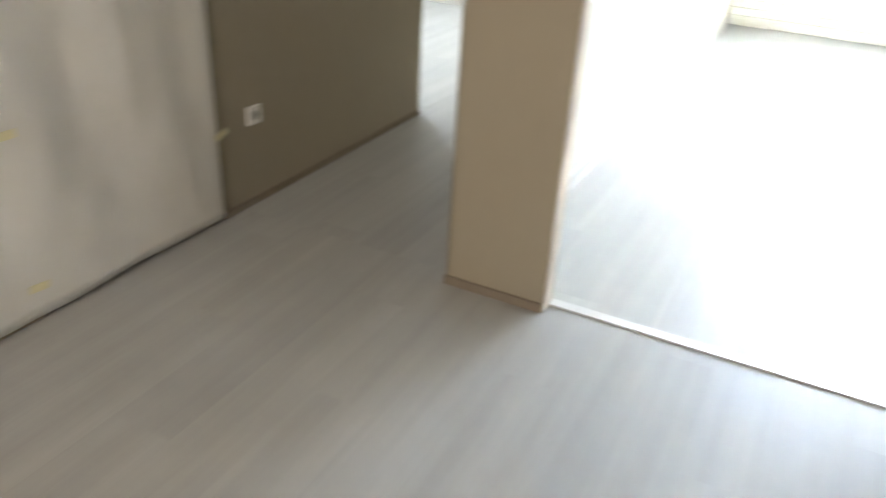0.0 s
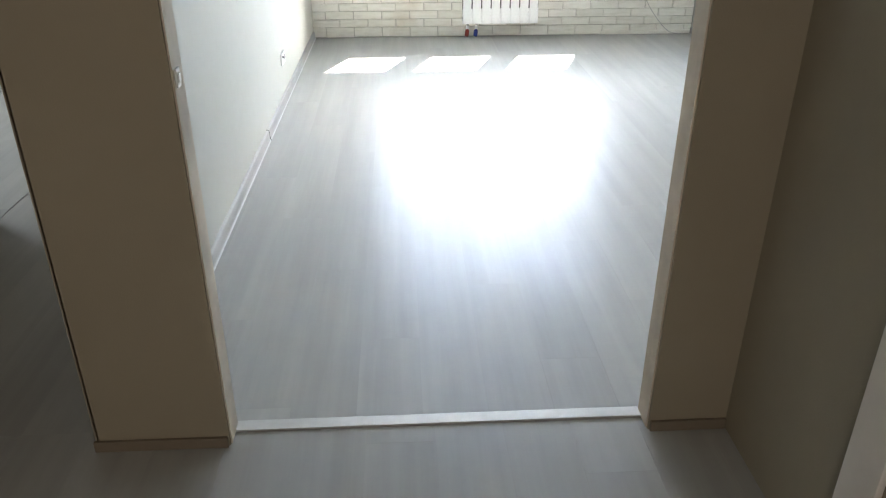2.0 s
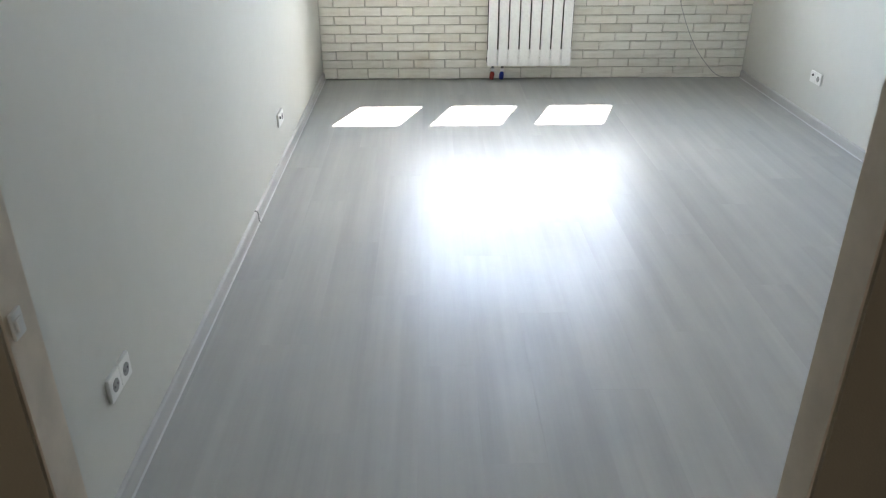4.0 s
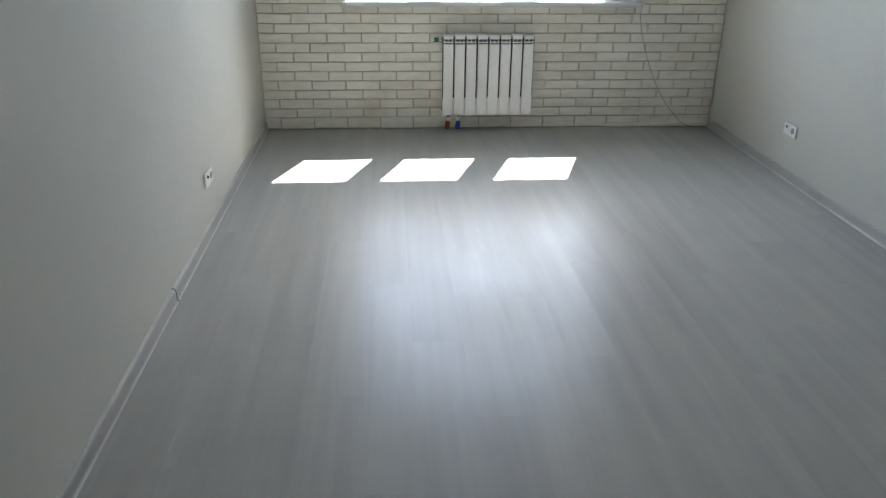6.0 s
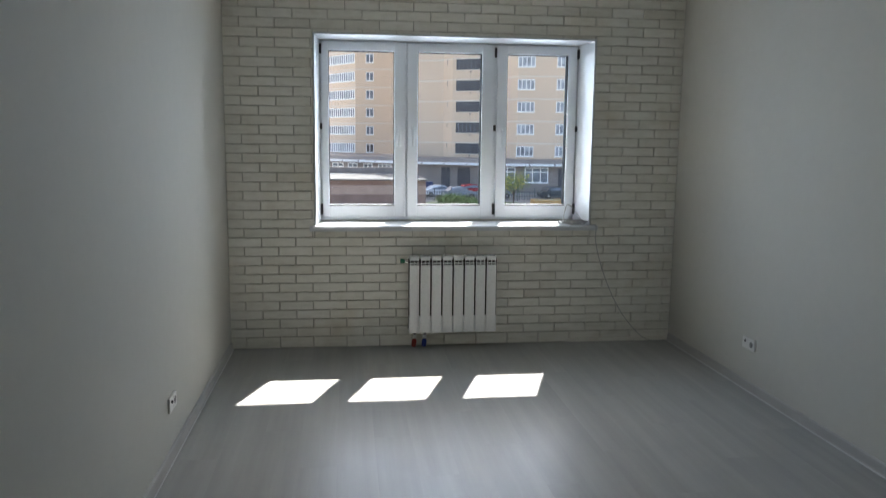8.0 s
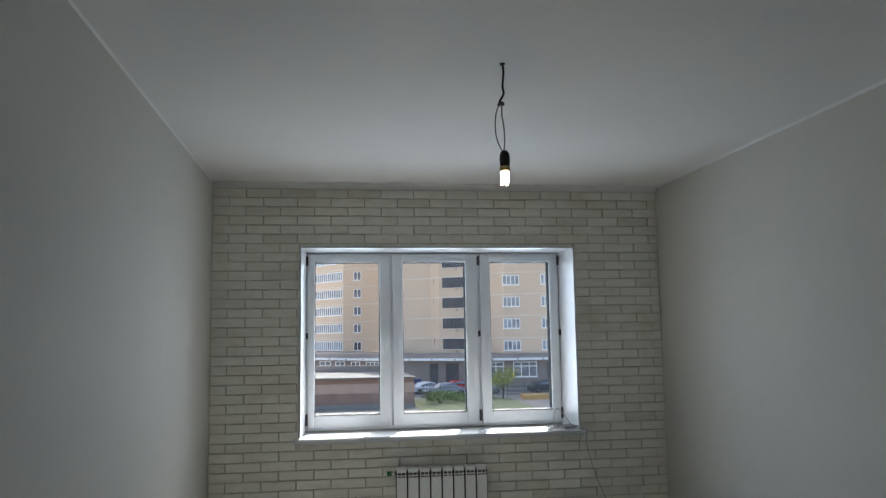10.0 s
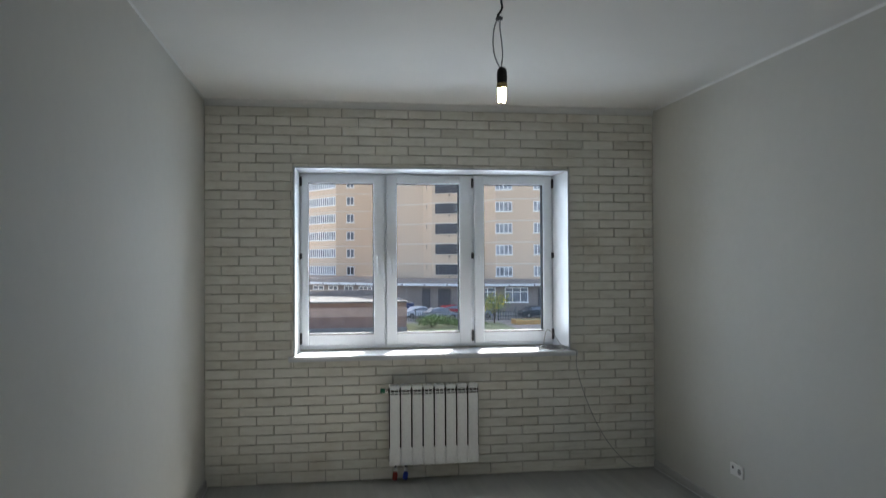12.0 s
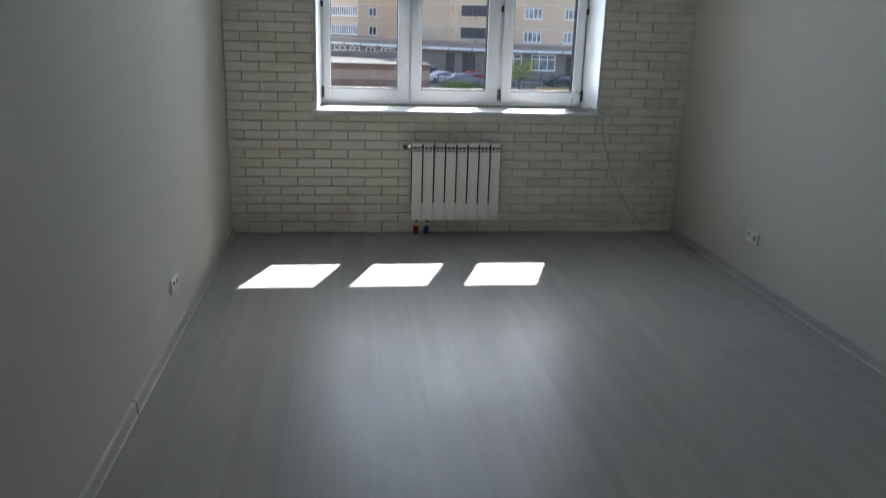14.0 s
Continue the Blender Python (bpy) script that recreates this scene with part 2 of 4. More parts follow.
def tube(points, r, seg=8, samples=8):
    """A round cable along a smooth line through the points."""
    pts = [Vector(p) for p in points]
    line = []
    for i in range(len(pts) - 1):
        p0, p1, p2, p3 = pts[max(i - 1, 0)], pts[i], pts[i + 1], pts[min(i + 2, len(pts) - 1)]
        for k in range(samples):
            t = k / samples
            line.append(0.5 * ((2 * p1) + (p2 - p0) * t + (2 * p0 - 5 * p1 + 4 * p2 - p3) * t * t + (3 * p1 - p0 - 3 * p2 + p3) * t ** 3))
    line.append(pts[-1])
    bm = bmesh.new()
    rings = []
    for i, p in enumerate(line):
        d = (line[min(i + 1, len(line) - 1)] - line[max(i - 1, 0)]).normalized()
        u = d.cross(Vector((0.31, 0.2, 0.93))).normalized()
        w = d.cross(u)
        rings.append([bm.verts.new(p + (u * math.cos(2 * math.pi * k / seg) + w * math.sin(2 * math.pi * k / seg)) * r) for k in range(seg)])
    for a, b in zip(rings, rings[1:]):
        for k in range(seg):
            bm.faces.new((a[k], a[(k + 1) % seg], b[(k + 1) % seg], b[k]))
    bm.faces.new(rings[0][::-1])
    bm.faces.new(rings[-1])
    return bm


def setting(name, bm, mat, label, category):
    return tagged(part(name, bm, mat), label, category, "", "structure")


# ---- structure: room, hall and corridor ----
RX, DOOR_Y0, DOOR_Y1, CEIL = 3.285, -5.122, -5.042, 2.695
DX0, DX1 = 0.266, 1.388                              # sides of the doorway
WX0, WX1, WZ0, WZ1 = 0.605, 2.627, 0.870, 2.236      # window opening at the room's face
FX0, FX1, FY = 0.630, 2.603, 0.33                    # window frame, set back in the opening

bm = bmesh.new()
add_box(bm, -1.12, WX0, 0.012, 0.55, -0.2, CEIL + 0.2)
add_box(bm, WX1, 3.46, 0.012, 0.55, -0.2, CEIL + 0.2)
add_box(bm, WX0, WX1, 0.012, 0.55, -0.2, WZ0)
add_box(bm, WX0, WX1, 0.012, 0.55, WZ1, CEIL + 0.2)
wall_n = setting("wall_north", bm, M_MORTAR, "cream brick-tiled window wall with a wide opening", "wall")
setting("wall_west", box(-0.07, 0.0, DOOR_Y0 + 0.004, 0.012, 0, CEIL), [M_WALL], "plain white papered side wall of the room", "wall")
setting("wall_east", box(RX, RX + 0.17, DOOR_Y0, 0.012, 0, CEIL), M_WALL, "plain white papered wall with a double socket", "wall")
bm = bmesh.new()
add_box(bm, 0.0, DX0 + 0.004, DOOR_Y0 + 0.004, DOOR_Y1, 0, CEIL)
add_box(bm, DX1 - 0.004, RX, DOOR_Y0 + 0.004, DOOR_Y1, 0, CEIL)
add_box(bm, DX0 + 0.004, DX1 - 0.004, DOOR_Y0 + 0.004, DOOR_Y1, 2.1, CEIL)
setting("wall_south", bm, M_PLASTER, "thin plastered partition with an open doorway", "wall")
bm = bmesh.new()
add_box(bm, -0.074, DX0, DOOR_Y0 - 0.004, DOOR_Y0 + 0.004, 0, CEIL)
add_box(bm, DX1, 1.60, DOOR_Y0 - 0.004, DOOR_Y0 + 0.004, 0, CEIL)
add_box(bm, DX0, DX1, DOOR_Y0 - 0.004, DOOR_Y0 + 0.004, 2.1, CEIL)
setting("wall_hall_north", bm, M_HALL, "tan wallpaper on the hall side of the doorway", "wall")
setting("wall_corridor_east", box(-0.078, -0.07, DOOR_Y0 - 0.004, -0.8, 0, CEIL), M_HALL, "tan papered corridor wall", "wall")
bm = bmesh.new()
add_box(bm, 1.60, 1.73, -5.74, DOOR_Y0 + 0.004, 0, CEIL)
add_box(bm, 1.60, 1.73, -9.6, -6.56, 0, CEIL)
add_box(bm, 1.60, 1.73, -6.56, -5.74, 2.08, CEIL)
setting("wall_hall_east", bm, M_HALL, "tan papered hall wall with a white door", "wall")
bm = bmesh.new()
add_box(bm, -1.12, -1.0, -5.24, -3.65, 0, CEIL)
add_box(bm, -1.12, -1.0, -9.6, -5.94, 0, CEIL)
add_box(bm, -1.12, -1.0, -5.94, -5.24, 2.08, CEIL)
setting("wall_hall_west", bm, M_HALL, "tan papered corridor wall beside a sheeted doorway", "wall")
# unseen end wall, with an opening added for the fill lamp and closed behind it
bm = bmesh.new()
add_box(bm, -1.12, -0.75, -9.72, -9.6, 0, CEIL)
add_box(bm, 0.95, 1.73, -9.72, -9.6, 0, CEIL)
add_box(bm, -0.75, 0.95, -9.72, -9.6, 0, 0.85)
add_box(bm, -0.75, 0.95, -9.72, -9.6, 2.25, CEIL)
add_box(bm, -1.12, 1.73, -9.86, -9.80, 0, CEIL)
setting("wall_hall_south", bm, M_HALL, "unseen papered end wall added with an opening for the fill lamp", "wall")
# unseen walls added so that no sky light leaks in under the sheet
bm = bmesh.new()
add_box(bm, -1.9, -1.8, -6.3, -4.9, -0.2, CEIL)
add_box(bm, -1.8, -1.12, -6.3, -6.2, -0.2, CEIL)
add_box(bm, -1.8, -1.12, -5.0, -4.9, -0.2, CEIL)
setting("wall_sky_block", bm, M_WALL, "unseen plain wall added behind the sheet to block sky light", "wall")
bm = bmesh.new()
add_box(bm, -3.0, -0.078, -0.9, -0.8, 0, CEIL)
add_box(bm, -3.1, -3.0, -3.65, -0.8, 0, CEIL)
add_box(bm, -3.0, -1.12, -3.77, -3.65, 0, CEIL)
setting("wall_far_room", bm, M_WALL, "white walls of the daylit room past the corridor", "wall")
setting("ceiling", box(-3.1, 3.46, -9.86, 0.0115, CEIL, CEIL + 0.2), M_CEIL, "matt white painted ceiling", "ceiling")
setting("subfloor", box(-3.1, 3.46, -9.72, 0.55, -0.25, -0.012), M_GRIT, "grey screed under the laminate", "floor")


def cove(name, a, b, inward, k=1.0):
    """A small foam cove along a wall's top, curved in section."""
    a, b, inward = Vector(a), Vector(b), Vector(inward)
    prof = [(0.0, 0.0), (0.0, -0.034), (0.003, -0.034), (0.004, -0.022), (0.008, -0.013), (0.013, -0.007), (0.02, -0.003), (0.02, 0.0)]
    bm = bmesh.new()
    ends = [[bm.verts.new(p + inward * u * k + Vector((0, 0, w * k))) for u, w in prof] for p in (a, b)]
    for i in range(len(prof)):
        bm.faces.new((ends[0][i], ends[0][(i + 1) % len(prof)], ends[1][(i + 1) % len(prof)], ends[1][i]))
    bm.faces.new(ends[0][::-1])
    bm.faces.new(ends[1])
    bmesh.ops.recalc_face_normals(bm, faces=bm.faces)
    return setting(name, bm, M_COVE, "narrow white foam ceiling cove", "trim")


cove("trim_cove_north", (0.0, -0.006, CEIL), (RX, -0.006, CEIL), (0, -1, 0), 1.3)
cove("trim_cove_west", (0.0, DOOR_Y1, CEIL), (0.0, -0.05, CEIL), (1, 0, 0), 0.32)
cove("trim_cove_east", (RX, DOOR_Y1, CEIL), (RX, -0.05, CEIL), (-1, 0, 0), 0.4)


M_LIP = plain("plinth_lip", (0.52, 0.52, 0.525), 0.4, var=0.03, scale=6)
M_SOFTLIP = plain("plinth_top_lip", (0.47, 0.465, 0.455), 0.6, var=0.03, scale=6, spec=0.2)
M_GAP = plain("plinth_shadow_gap", (0.10, 0.10, 0.10), 0.8)


def extrude_y(x, y0, y1, side, prof):
    """A moulding along y with the given section; side is the way into the room along x."""
    bm = bmesh.new()
    ends = [[bm.verts.new((x + side * u, y, w)) for u, w in prof] for y in (y0, y1)]
    n = len(prof)
    for i in range(n):
        bm.faces.new((ends[0][i], ends[0][(i + 1) % n], ends[1][(i + 1) % n], ends[1][i]))
    bm.faces.new(ends[0][::-1])
    bm.faces.new(ends[1])
    bmesh.ops.recalc_face_normals(bm, faces=bm.faces)
    return bm


BODY = [(0.0015, 0.0), (0.017, 0.0), (0.0175, 0.008), (0.015, 0.012), (0.0145, 0.044), (0.012, 0.051), (0.0015, 0.054)]
TOP_LIP = [(0.0005, 0.0545), (0.0115, 0.0525), (0.0125, 0.0545), (0.009, 0.0575), (0.004, 0.0585), (0.0005, 0.058)]
FOOT_LIP = [(0.0165, 0.0005), (0.0215, 0.0005), (0.0215, 0.0025), (0.0195, 0.0055), (0.0165, 0.0065)]


def baseboard(x, y0, y1, side):
    """Plastic skirting: grey body with a soft pale lip along the wall and along the floor."""
    b = setting("baseboard", extrude_y(x, y0, y1, side, BODY), M_PLINTH, "pale grey plastic baseboard with white edge lips", "baseboard")
    part("top_lip", extrude_y(x, y0, y1, side, TOP_LIP), M_SOFTLIP, b, "pale soft edge against the wall")
    part("foot_lip", extrude_y(x, y0, y1, side, FOOT_LIP), M_LIP, b, "pale soft edge against the floor")


for x, y0, y1, side in ((0.0, DOOR_Y1, -2.663, 1), (0.0, -2.657, -0.012, 1), (RX, DOOR_Y1, -2.848, -1), (RX, -2.842, -0.012, -1)):
    baseboard(x, y0, y1, side)
for x, y, side in ((0.0, -2.66, 1), (RX, -2.845, -1)):
    setting("baseboard_joint", extrude_y(x, y - 0.003, y + 0.003, side, [(0.0, 0.0), (0.0235, 0.0), (0.018, 0.012), (0.0155, 0.05), (0.012, 0.059), (0.0, 0.0612)]), M_GAP, "dark butt joint between two baseboard lengths", "baseboard")
M_FOOT = plain("dark_foot_strip", (0.19, 0.155, 0.115), 0.6, var=0.1)
# dark strip added in place of the soft shade at the wall's foot
bm = bmesh.new()
add_box(bm, -0.082, DX0 - 0.003, DOOR_Y0 - 0.014, DOOR_Y0 - 0.004, 0, 0.032, 0.002)
add_box(bm, DX1 + 0.003, 1.598, DOOR_Y0 - 0.014, DOOR_Y0 - 0.004, 0, 0.032, 0.002)
setting("foot_shade_hall", bm, M_FOOT, "low dark strip added for the shade at the hall wall's foot", "baseboard")
# low dark strip along the corridor wall
setting("foot_strip_corridor", box(-0.999, -0.988, -5.16, -3.66, 0, 0.025, 0.002), M_FOOT, "low dark strip along the foot of the corridor wall", "baseboard")
setting("threshold_strip", box(DX0 + 0.004, DX1 - 0.004, -5.074, -5.034, 0.0, 0.006, 0.002), M_ALU, "narrow aluminium strip across the doorway floor", "threshold")
# ---- window ----
window = empty("window_1", ((FX0 + FX1) / 2, FY, 0.9), "white plastic three-sash window seen closed", "window", "", "structure")


def ring(bm, x0, x1, z0, z1, y0, y1, w, bev=0.004):
    add_box(bm, x0, x0 + w, y0, y1, z0, z1, bev)
    add_box(bm, x1 - w, x1, y0, y1, z0, z1, bev)
    add_box(bm, x0 + w, x1 - w, y0, y1, z0, z0 + w, bev)
    add_box(bm, x0 + w, x1 - w, y0, y1, z1 - w, z1, bev)
    return bm


def under(ob, parent):
    """Hang ob under parent without moving it."""
    ob.parent = parent
    ob.matrix_parent_inverse = parent.matrix_world.inverted()
    return ob


bpy.context.view_layer.update()
FZ0, FZ1 = 0.902, 2.236
bm = ring(bmesh.new(), FX0, FX1, FZ0, FZ1, FY, FY + 0.07, 0.045)
add_box(bm, 1.265, 1.295, FY, FY + 0.07, FZ0 + 0.045, FZ1 - 0.045, 0.003)
add_box(bm, 1.94, 1.97, FY, FY + 0.07, FZ0 + 0.045, FZ1 - 0.045, 0.003)
under(part("window_frame", bm, M_PVC), window)
GZ0, GZ1 = 1.017, 2.15
SASHES = [(0.654, 1.273, 0.705, 1.191, 1), (1.287, 1.944, 1.366, 1.850, -1), (1.966, 2.582, 2.043, 2.515, -1)]
for sx0, sx1, gx0, gx1, hs in SASHES:
    bm = bmesh.new()
    y0, y1 = FY - 0.022, FY + 0.05
    z0, z1 = FZ0 + 0.022, FZ1 - 0.022
    add_box(bm, sx0, gx0, y0, y1, z0, z1, 0.006)
    add_box(bm, gx1, sx1, y0, y1, z0, z1, 0.006)
    add_box(bm, gx0 - 0.002, gx1 + 0.002, y0, y1, z0, GZ0, 0.006)
    add_box(bm, gx0 - 0.002, gx1 + 0.002, y0, y1, GZ1, z1, 0.006)
    sash = under(part("sash", bm, M_PVC), window)
    # rubber seal, carried out over the jambs in black for their shaded side
    bm = bmesh.new()
    add_box(bm, gx0 - 0.001, gx0 + 0.004, FY - 0.006, FY + 0.055, GZ0 + 0.004, GZ1 + 0.001)
    add_box(bm, gx1 - 0.004, gx1 + 0.001, FY - 0.006, FY + 0.055, GZ0 + 0.004, GZ1 + 0.001)
    add_box(bm, gx0 + 0.004, gx1 - 0.004, FY - 0.006, FY + 0.055, GZ1 - 0.003, GZ1 + 0.001)
    # lower strip added to darken the sunlit outer ledge
    add_box(bm, gx0 + 0.004, gx1 - 0.004, FY + 0.018, FY + 0.056, GZ0 - 0.004, GZ0 + 0.003)
    under(part("gasket", bm, M_RUBBER), sash)
    # grey strip added to tone down the sunlit sash ledge
    under(part("ledge_strip", box(gx0, gx1, FY - 0.0235, FY + 0.012, GZ0 - 0.007, GZ0 + 0.003, 0.001), M_LEDGE), sash)
    pane = under(part("pane", box(gx0 + 0.004, gx1 - 0.004, FY + 0.013, FY + 0.017, GZ0 + 0.0005, GZ1 - 0.003), M_GLASS, None, "clear glass pane"), sash)
    pane.visible_shadow = False
    # handle on the lock stile
    hx = (gx1 + sx1) / 2 - 0.006 if hs > 0 else (gx0 + sx0) / 2 + 0.004
    bm = box(hx - 0.014, hx + 0.014, y0 - 0.010, y0, 1.545, 1.61, 0.004)
    add_box(bm, hx - 0.010, hx + 0.010, y0 - 0.045, y0 - 0.008, 1.565, 1.59, 0.004)
    add_box(bm, hx - 0.011, hx + 0.011, y0 - 0.050, y0 - 0.034, 1.455, 1.592, 0.006)
    under(part("handle", bm, M_PVC, None, "white plastic lever handle"), sash)
    # hinges on the other side
    kx = sx0 - 0.006 if hs > 0 else sx1 + 0.006
    for kz, kh in ((2.16, 0.036), (1.60, 0.022), (0.985, 0.042)):
        bm = box(kx - 0.009, kx + 0.009, y0 - 0.012, y0 + 0.02, kz - kh, kz + kh, 0.003)
        add_cyl(bm, 0.008, 0.008, kh * 1.5, Matrix.Translation((kx, y0 - 0.012, kz)), 12)
        under(part("hinge", bm, M_STEEL, None, "dark metal hinge"), sash)


def prism(bm, pts, z0, z1):
    lo = [bm.verts.new((x, y, z0)) for x, y in pts]
    hi = [bm.verts.new((x, y, z1)) for x, y in pts]
    n = len(pts)
    for i in range(n):
        bm.faces.new((lo[i], lo[(i + 1) % n], hi[(i + 1) % n], hi[i]))
    bm.faces.new(lo[::-1])
    bm.faces.new(hi)
    bmesh.ops.recalc_face_normals(bm, faces=bm.faces)
    return bm


# splayed side linings, head lining and sill
bm = prism(bmesh.new(), [(WX0 + 0.001, -0.006), (WX0 + 0.012, -0.006), (FX0 + 0.012, FY - 0.001), (WX0 + 0.001, FY - 0.001)], 0.894, WZ1 - 0.001)
setting("trim_reveal_west", bm, M_REVEAL, "white lining at the side of the window", "trim")
bm = prism(bmesh.new(), [(WX1 - 0.001, -0.006), (WX1 - 0.001, FY - 0.001), (FX1 - 0.012, FY - 0.001), (WX1 - 0.012, -0.006)], 0.894, WZ1 - 0.001)
setting("trim_reveal_east", bm, M_REVEAL, "white lining at the side of the window", "trim")
setting("trim_reveal_head", box(WX0 + 0.012, WX1 - 0.012, -0.006, FY - 0.001, WZ1 - 0.012, WZ1 - 0.001), M_REVEAL, "white lining at the head of the window", "trim")
bm = prism(bmesh.new(), [(0.572, -0.055), (2.672, -0.055), (2.672, -0.004), (WX1 - 0.002, -0.004), (FX1, FY - 0.001), (FX0, FY - 0.001), (WX0 + 0.002, -0.004), (0.572, -0.004)], 0.858, 0.893)
bmesh.ops.bevel(bm, geom=[e for e in bm.edges if all(abs(v.co.y + 0.055) < 1e-4 for v in e.verts)], offset=0.008, segments=3, affect="EDGES")
setting("window_sill", bm, M_REVEAL, "white plastic window sill in direct sunlight", "sill")
# frame surround outside, closing the gap round the frame
bm = bmesh.new()
add_box(bm, WX0, FX0, FY, FY + 0.06, WZ0, WZ1)
add_box(bm, FX1, WX1, FY, FY + 0.06, WZ0, WZ1)
add_box(bm, FX0, FX1, FY, FY + 0.06, WZ0, FZ0)
setting("trim_window_surround", bm, M_GRIT, "grey mortar fill round the window frame", "trim")
# unseen slab added over the window to cut the sun patches to length
setting("sun_trim_slab", box(-0.6, 3.8, 0.55, 1.18, 2.97, 3.15), M_GRIT, "unseen slab added above the window to trim the sunlight", "slab")

# ---- radiator ----
rad = empty("radiator", (1.588, -0.06, 0.125), "white eight-section panel radiator hung under the window", "radiator")
bpy.context.view_layer.update()
RZ0, RZ1 = 0.125, 0.684


def section_mesh():
    bm = bmesh.new()
    h = RZ1 - RZ0
    w = 0.0348
    # front panel in pieces, with two rows of air slots near the top
    add_box(bm, -w, w, -0.064, -0.050, 0.0, h - 0.062, 0.005)
    add_box(bm, -w, w, -0.060, -0.050, h - 0.054, h - 0.046, 0.002)
    add_box(bm, -0.002, 0.002, -0.058, -0.050, h - 0.063, h - 0.028)
    add_box(bm, -w, w, -0.064, 0.024, h - 0.030, h, 0.008)
    # lower part meets the neighbours
    add_box(bm, -0.0396, 0.0396, -0.0605, -0.052, 0.004, 0.125, 0.002)
    # side fins and back panel
    add_box(bm, -0.030, -0.026, -0.052, 0.020, 0.02, h - 0.03)
    add_box(bm, 0.026, 0.030, -0.052, 0.020, 0.02, h - 0.03)
    return mesh_of("section", bm, M_ENAMEL)


sec = section_mesh()
for p in sec.polygons:
    p.use_smooth = False
# core in near-black: the shade between the fins is put into its colour
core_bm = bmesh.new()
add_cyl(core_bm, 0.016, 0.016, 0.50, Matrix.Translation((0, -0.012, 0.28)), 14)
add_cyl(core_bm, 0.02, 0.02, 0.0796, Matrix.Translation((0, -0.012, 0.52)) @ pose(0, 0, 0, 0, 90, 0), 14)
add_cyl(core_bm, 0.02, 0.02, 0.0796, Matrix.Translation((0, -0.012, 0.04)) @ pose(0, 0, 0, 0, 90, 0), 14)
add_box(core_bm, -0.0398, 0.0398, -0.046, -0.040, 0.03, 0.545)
core = mesh_of("core", core_bm, M_CORE_SHADE)
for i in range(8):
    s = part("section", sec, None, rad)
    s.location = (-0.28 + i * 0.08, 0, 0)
    c = part("core", core, None, s, "core coloured near-black for the shade between fins")
# air bleed valve with a green cap
bm = bmesh.new()
add_cyl(bm, 0.012, 0.012, 0.03, pose(-0.335, -0.012, 0.52, 0, 90, 0), 14)
part("plug", bm, M_CHROME, rad)
bm = bmesh.new()
add_cyl(bm, 0.017, 0.015, 0.030, pose(-0.361, -0.012, 0.52, 0, 90, 0), 12)
part("bleed_cap", bm, M_GREEN, rad, "dark green plastic cap")
for x, mat, lab in ((-0.272, M_RED, "red plastic valve cap"), (-0.198, M_BLUE, "blue plastic valve cap")):
    bm = bmesh.new()
    add_cyl(bm, 0.011, 0.011, 0.04, Matrix.Translation((x, -0.012, -0.014)), 14)
    add_cyl(bm, 0.009, 0.009, 0.075, Matrix.Translation((x, -0.012, -0.079)), 12)
    v = part("valve", bm, M_CHROME, rad, "nickel valve and pipe")
    bm = bmesh.new()
    add_cyl(bm, 0.015, 0.013, 0.022, Matrix.Translation((x, -0.018, -0.036)), 10)
    part("union_nut", bm, M_ENAMEL, v, "white union nut")
    bm = lathe([(0.013, -0.108), (0.017, -0.103), (0.018, -0.07), (0.015, -0.056), (0.010, -0.050)], 14)
    bmesh.ops.transform(bm, matrix=pose(x + 0.003, -0.026, 0, 0, 6, 0), verts=bm.verts)
    part("valve_cap", bm, mat, v, lab, True)
for x in (-0.24, 0.24):
    bm = box(x - 0.012, x + 0.012, -0.01, 0.064, 0.47, 0.50, 0.002)
    part("bracket", bm, M_ENAMEL, rad)

# ---- hanging bulb ----
bulb = empty("hanging_bulb", Matrix.Translation((1.53, -2.55, CEIL)) @ Matrix.Scale(0.955, 4), "lit compact bulb hanging bare from twisted wires", "lamp")
bm = lathe([(0.008, -0.008), (0.012, -0.003), (0.012, 0.0)], 20)
part("ceiling_hole", bm, M_DARK, bulb)
bm = tube([(0, 0, 0), (0.004, 0, -0.04), (-0.001, 0.002, -0.10), (0.002, 0, -0.135), (-0.018, 0, -0.17)], 0.0045)
part("cable", bm, M_BLACKWIRE, bulb, "black twin cable", True)
bm = lathe([(0.004, -0.014), (0.009, -0.008), (0.009, 0.006), (0.004, 0.012)], 10)
bmesh.ops.transform(bm, matrix=pose(-0.012, 0, -0.178, 20, 60, 0), verts=bm.verts)
add_box(bm, -0.022, 0.004, -0.006, 0.006, -0.186, -0.172, 0.003)
part("tape_knot", bm, M_TAPE, bulb, "grey taped joint")
for pts in ([(-0.018, 0, -0.18), (-0.032, 0.003, -0.225), (-0.037, 0, -0.285), (-0.028, 0, -0.342), (-0.006, 0, -0.388)],
            [(-0.006, 0, -0.18), (-0.008, -0.003, -0.22), (0.000, 0, -0.28), (0.003, 0, -0.335), (-0.004, 0, -0.388)]):
    part("wire", tube(pts, 0.0028), M_WIRE, bulb, "grey single wire", True)
bm = lathe([(0.006, -0.380), (0.014, -0.384), (0.019, -0.393), (0.0215, -0.405), (0.0215, -0.438), (0.020, -0.443), (0.020, -0.448)][::-1], 24)
part("socket", bm, M_BAKELITE, bulb, "black bakelite lamp socket", True)
bm = lathe([(0.019, -0.448), (0.0225, -0.451), (0.0225, -0.467), (0.019, -0.471)][::-1], 24)
part("bulb_base", bm, M_BRASS, bulb, "", True)
bm = bmesh.new()
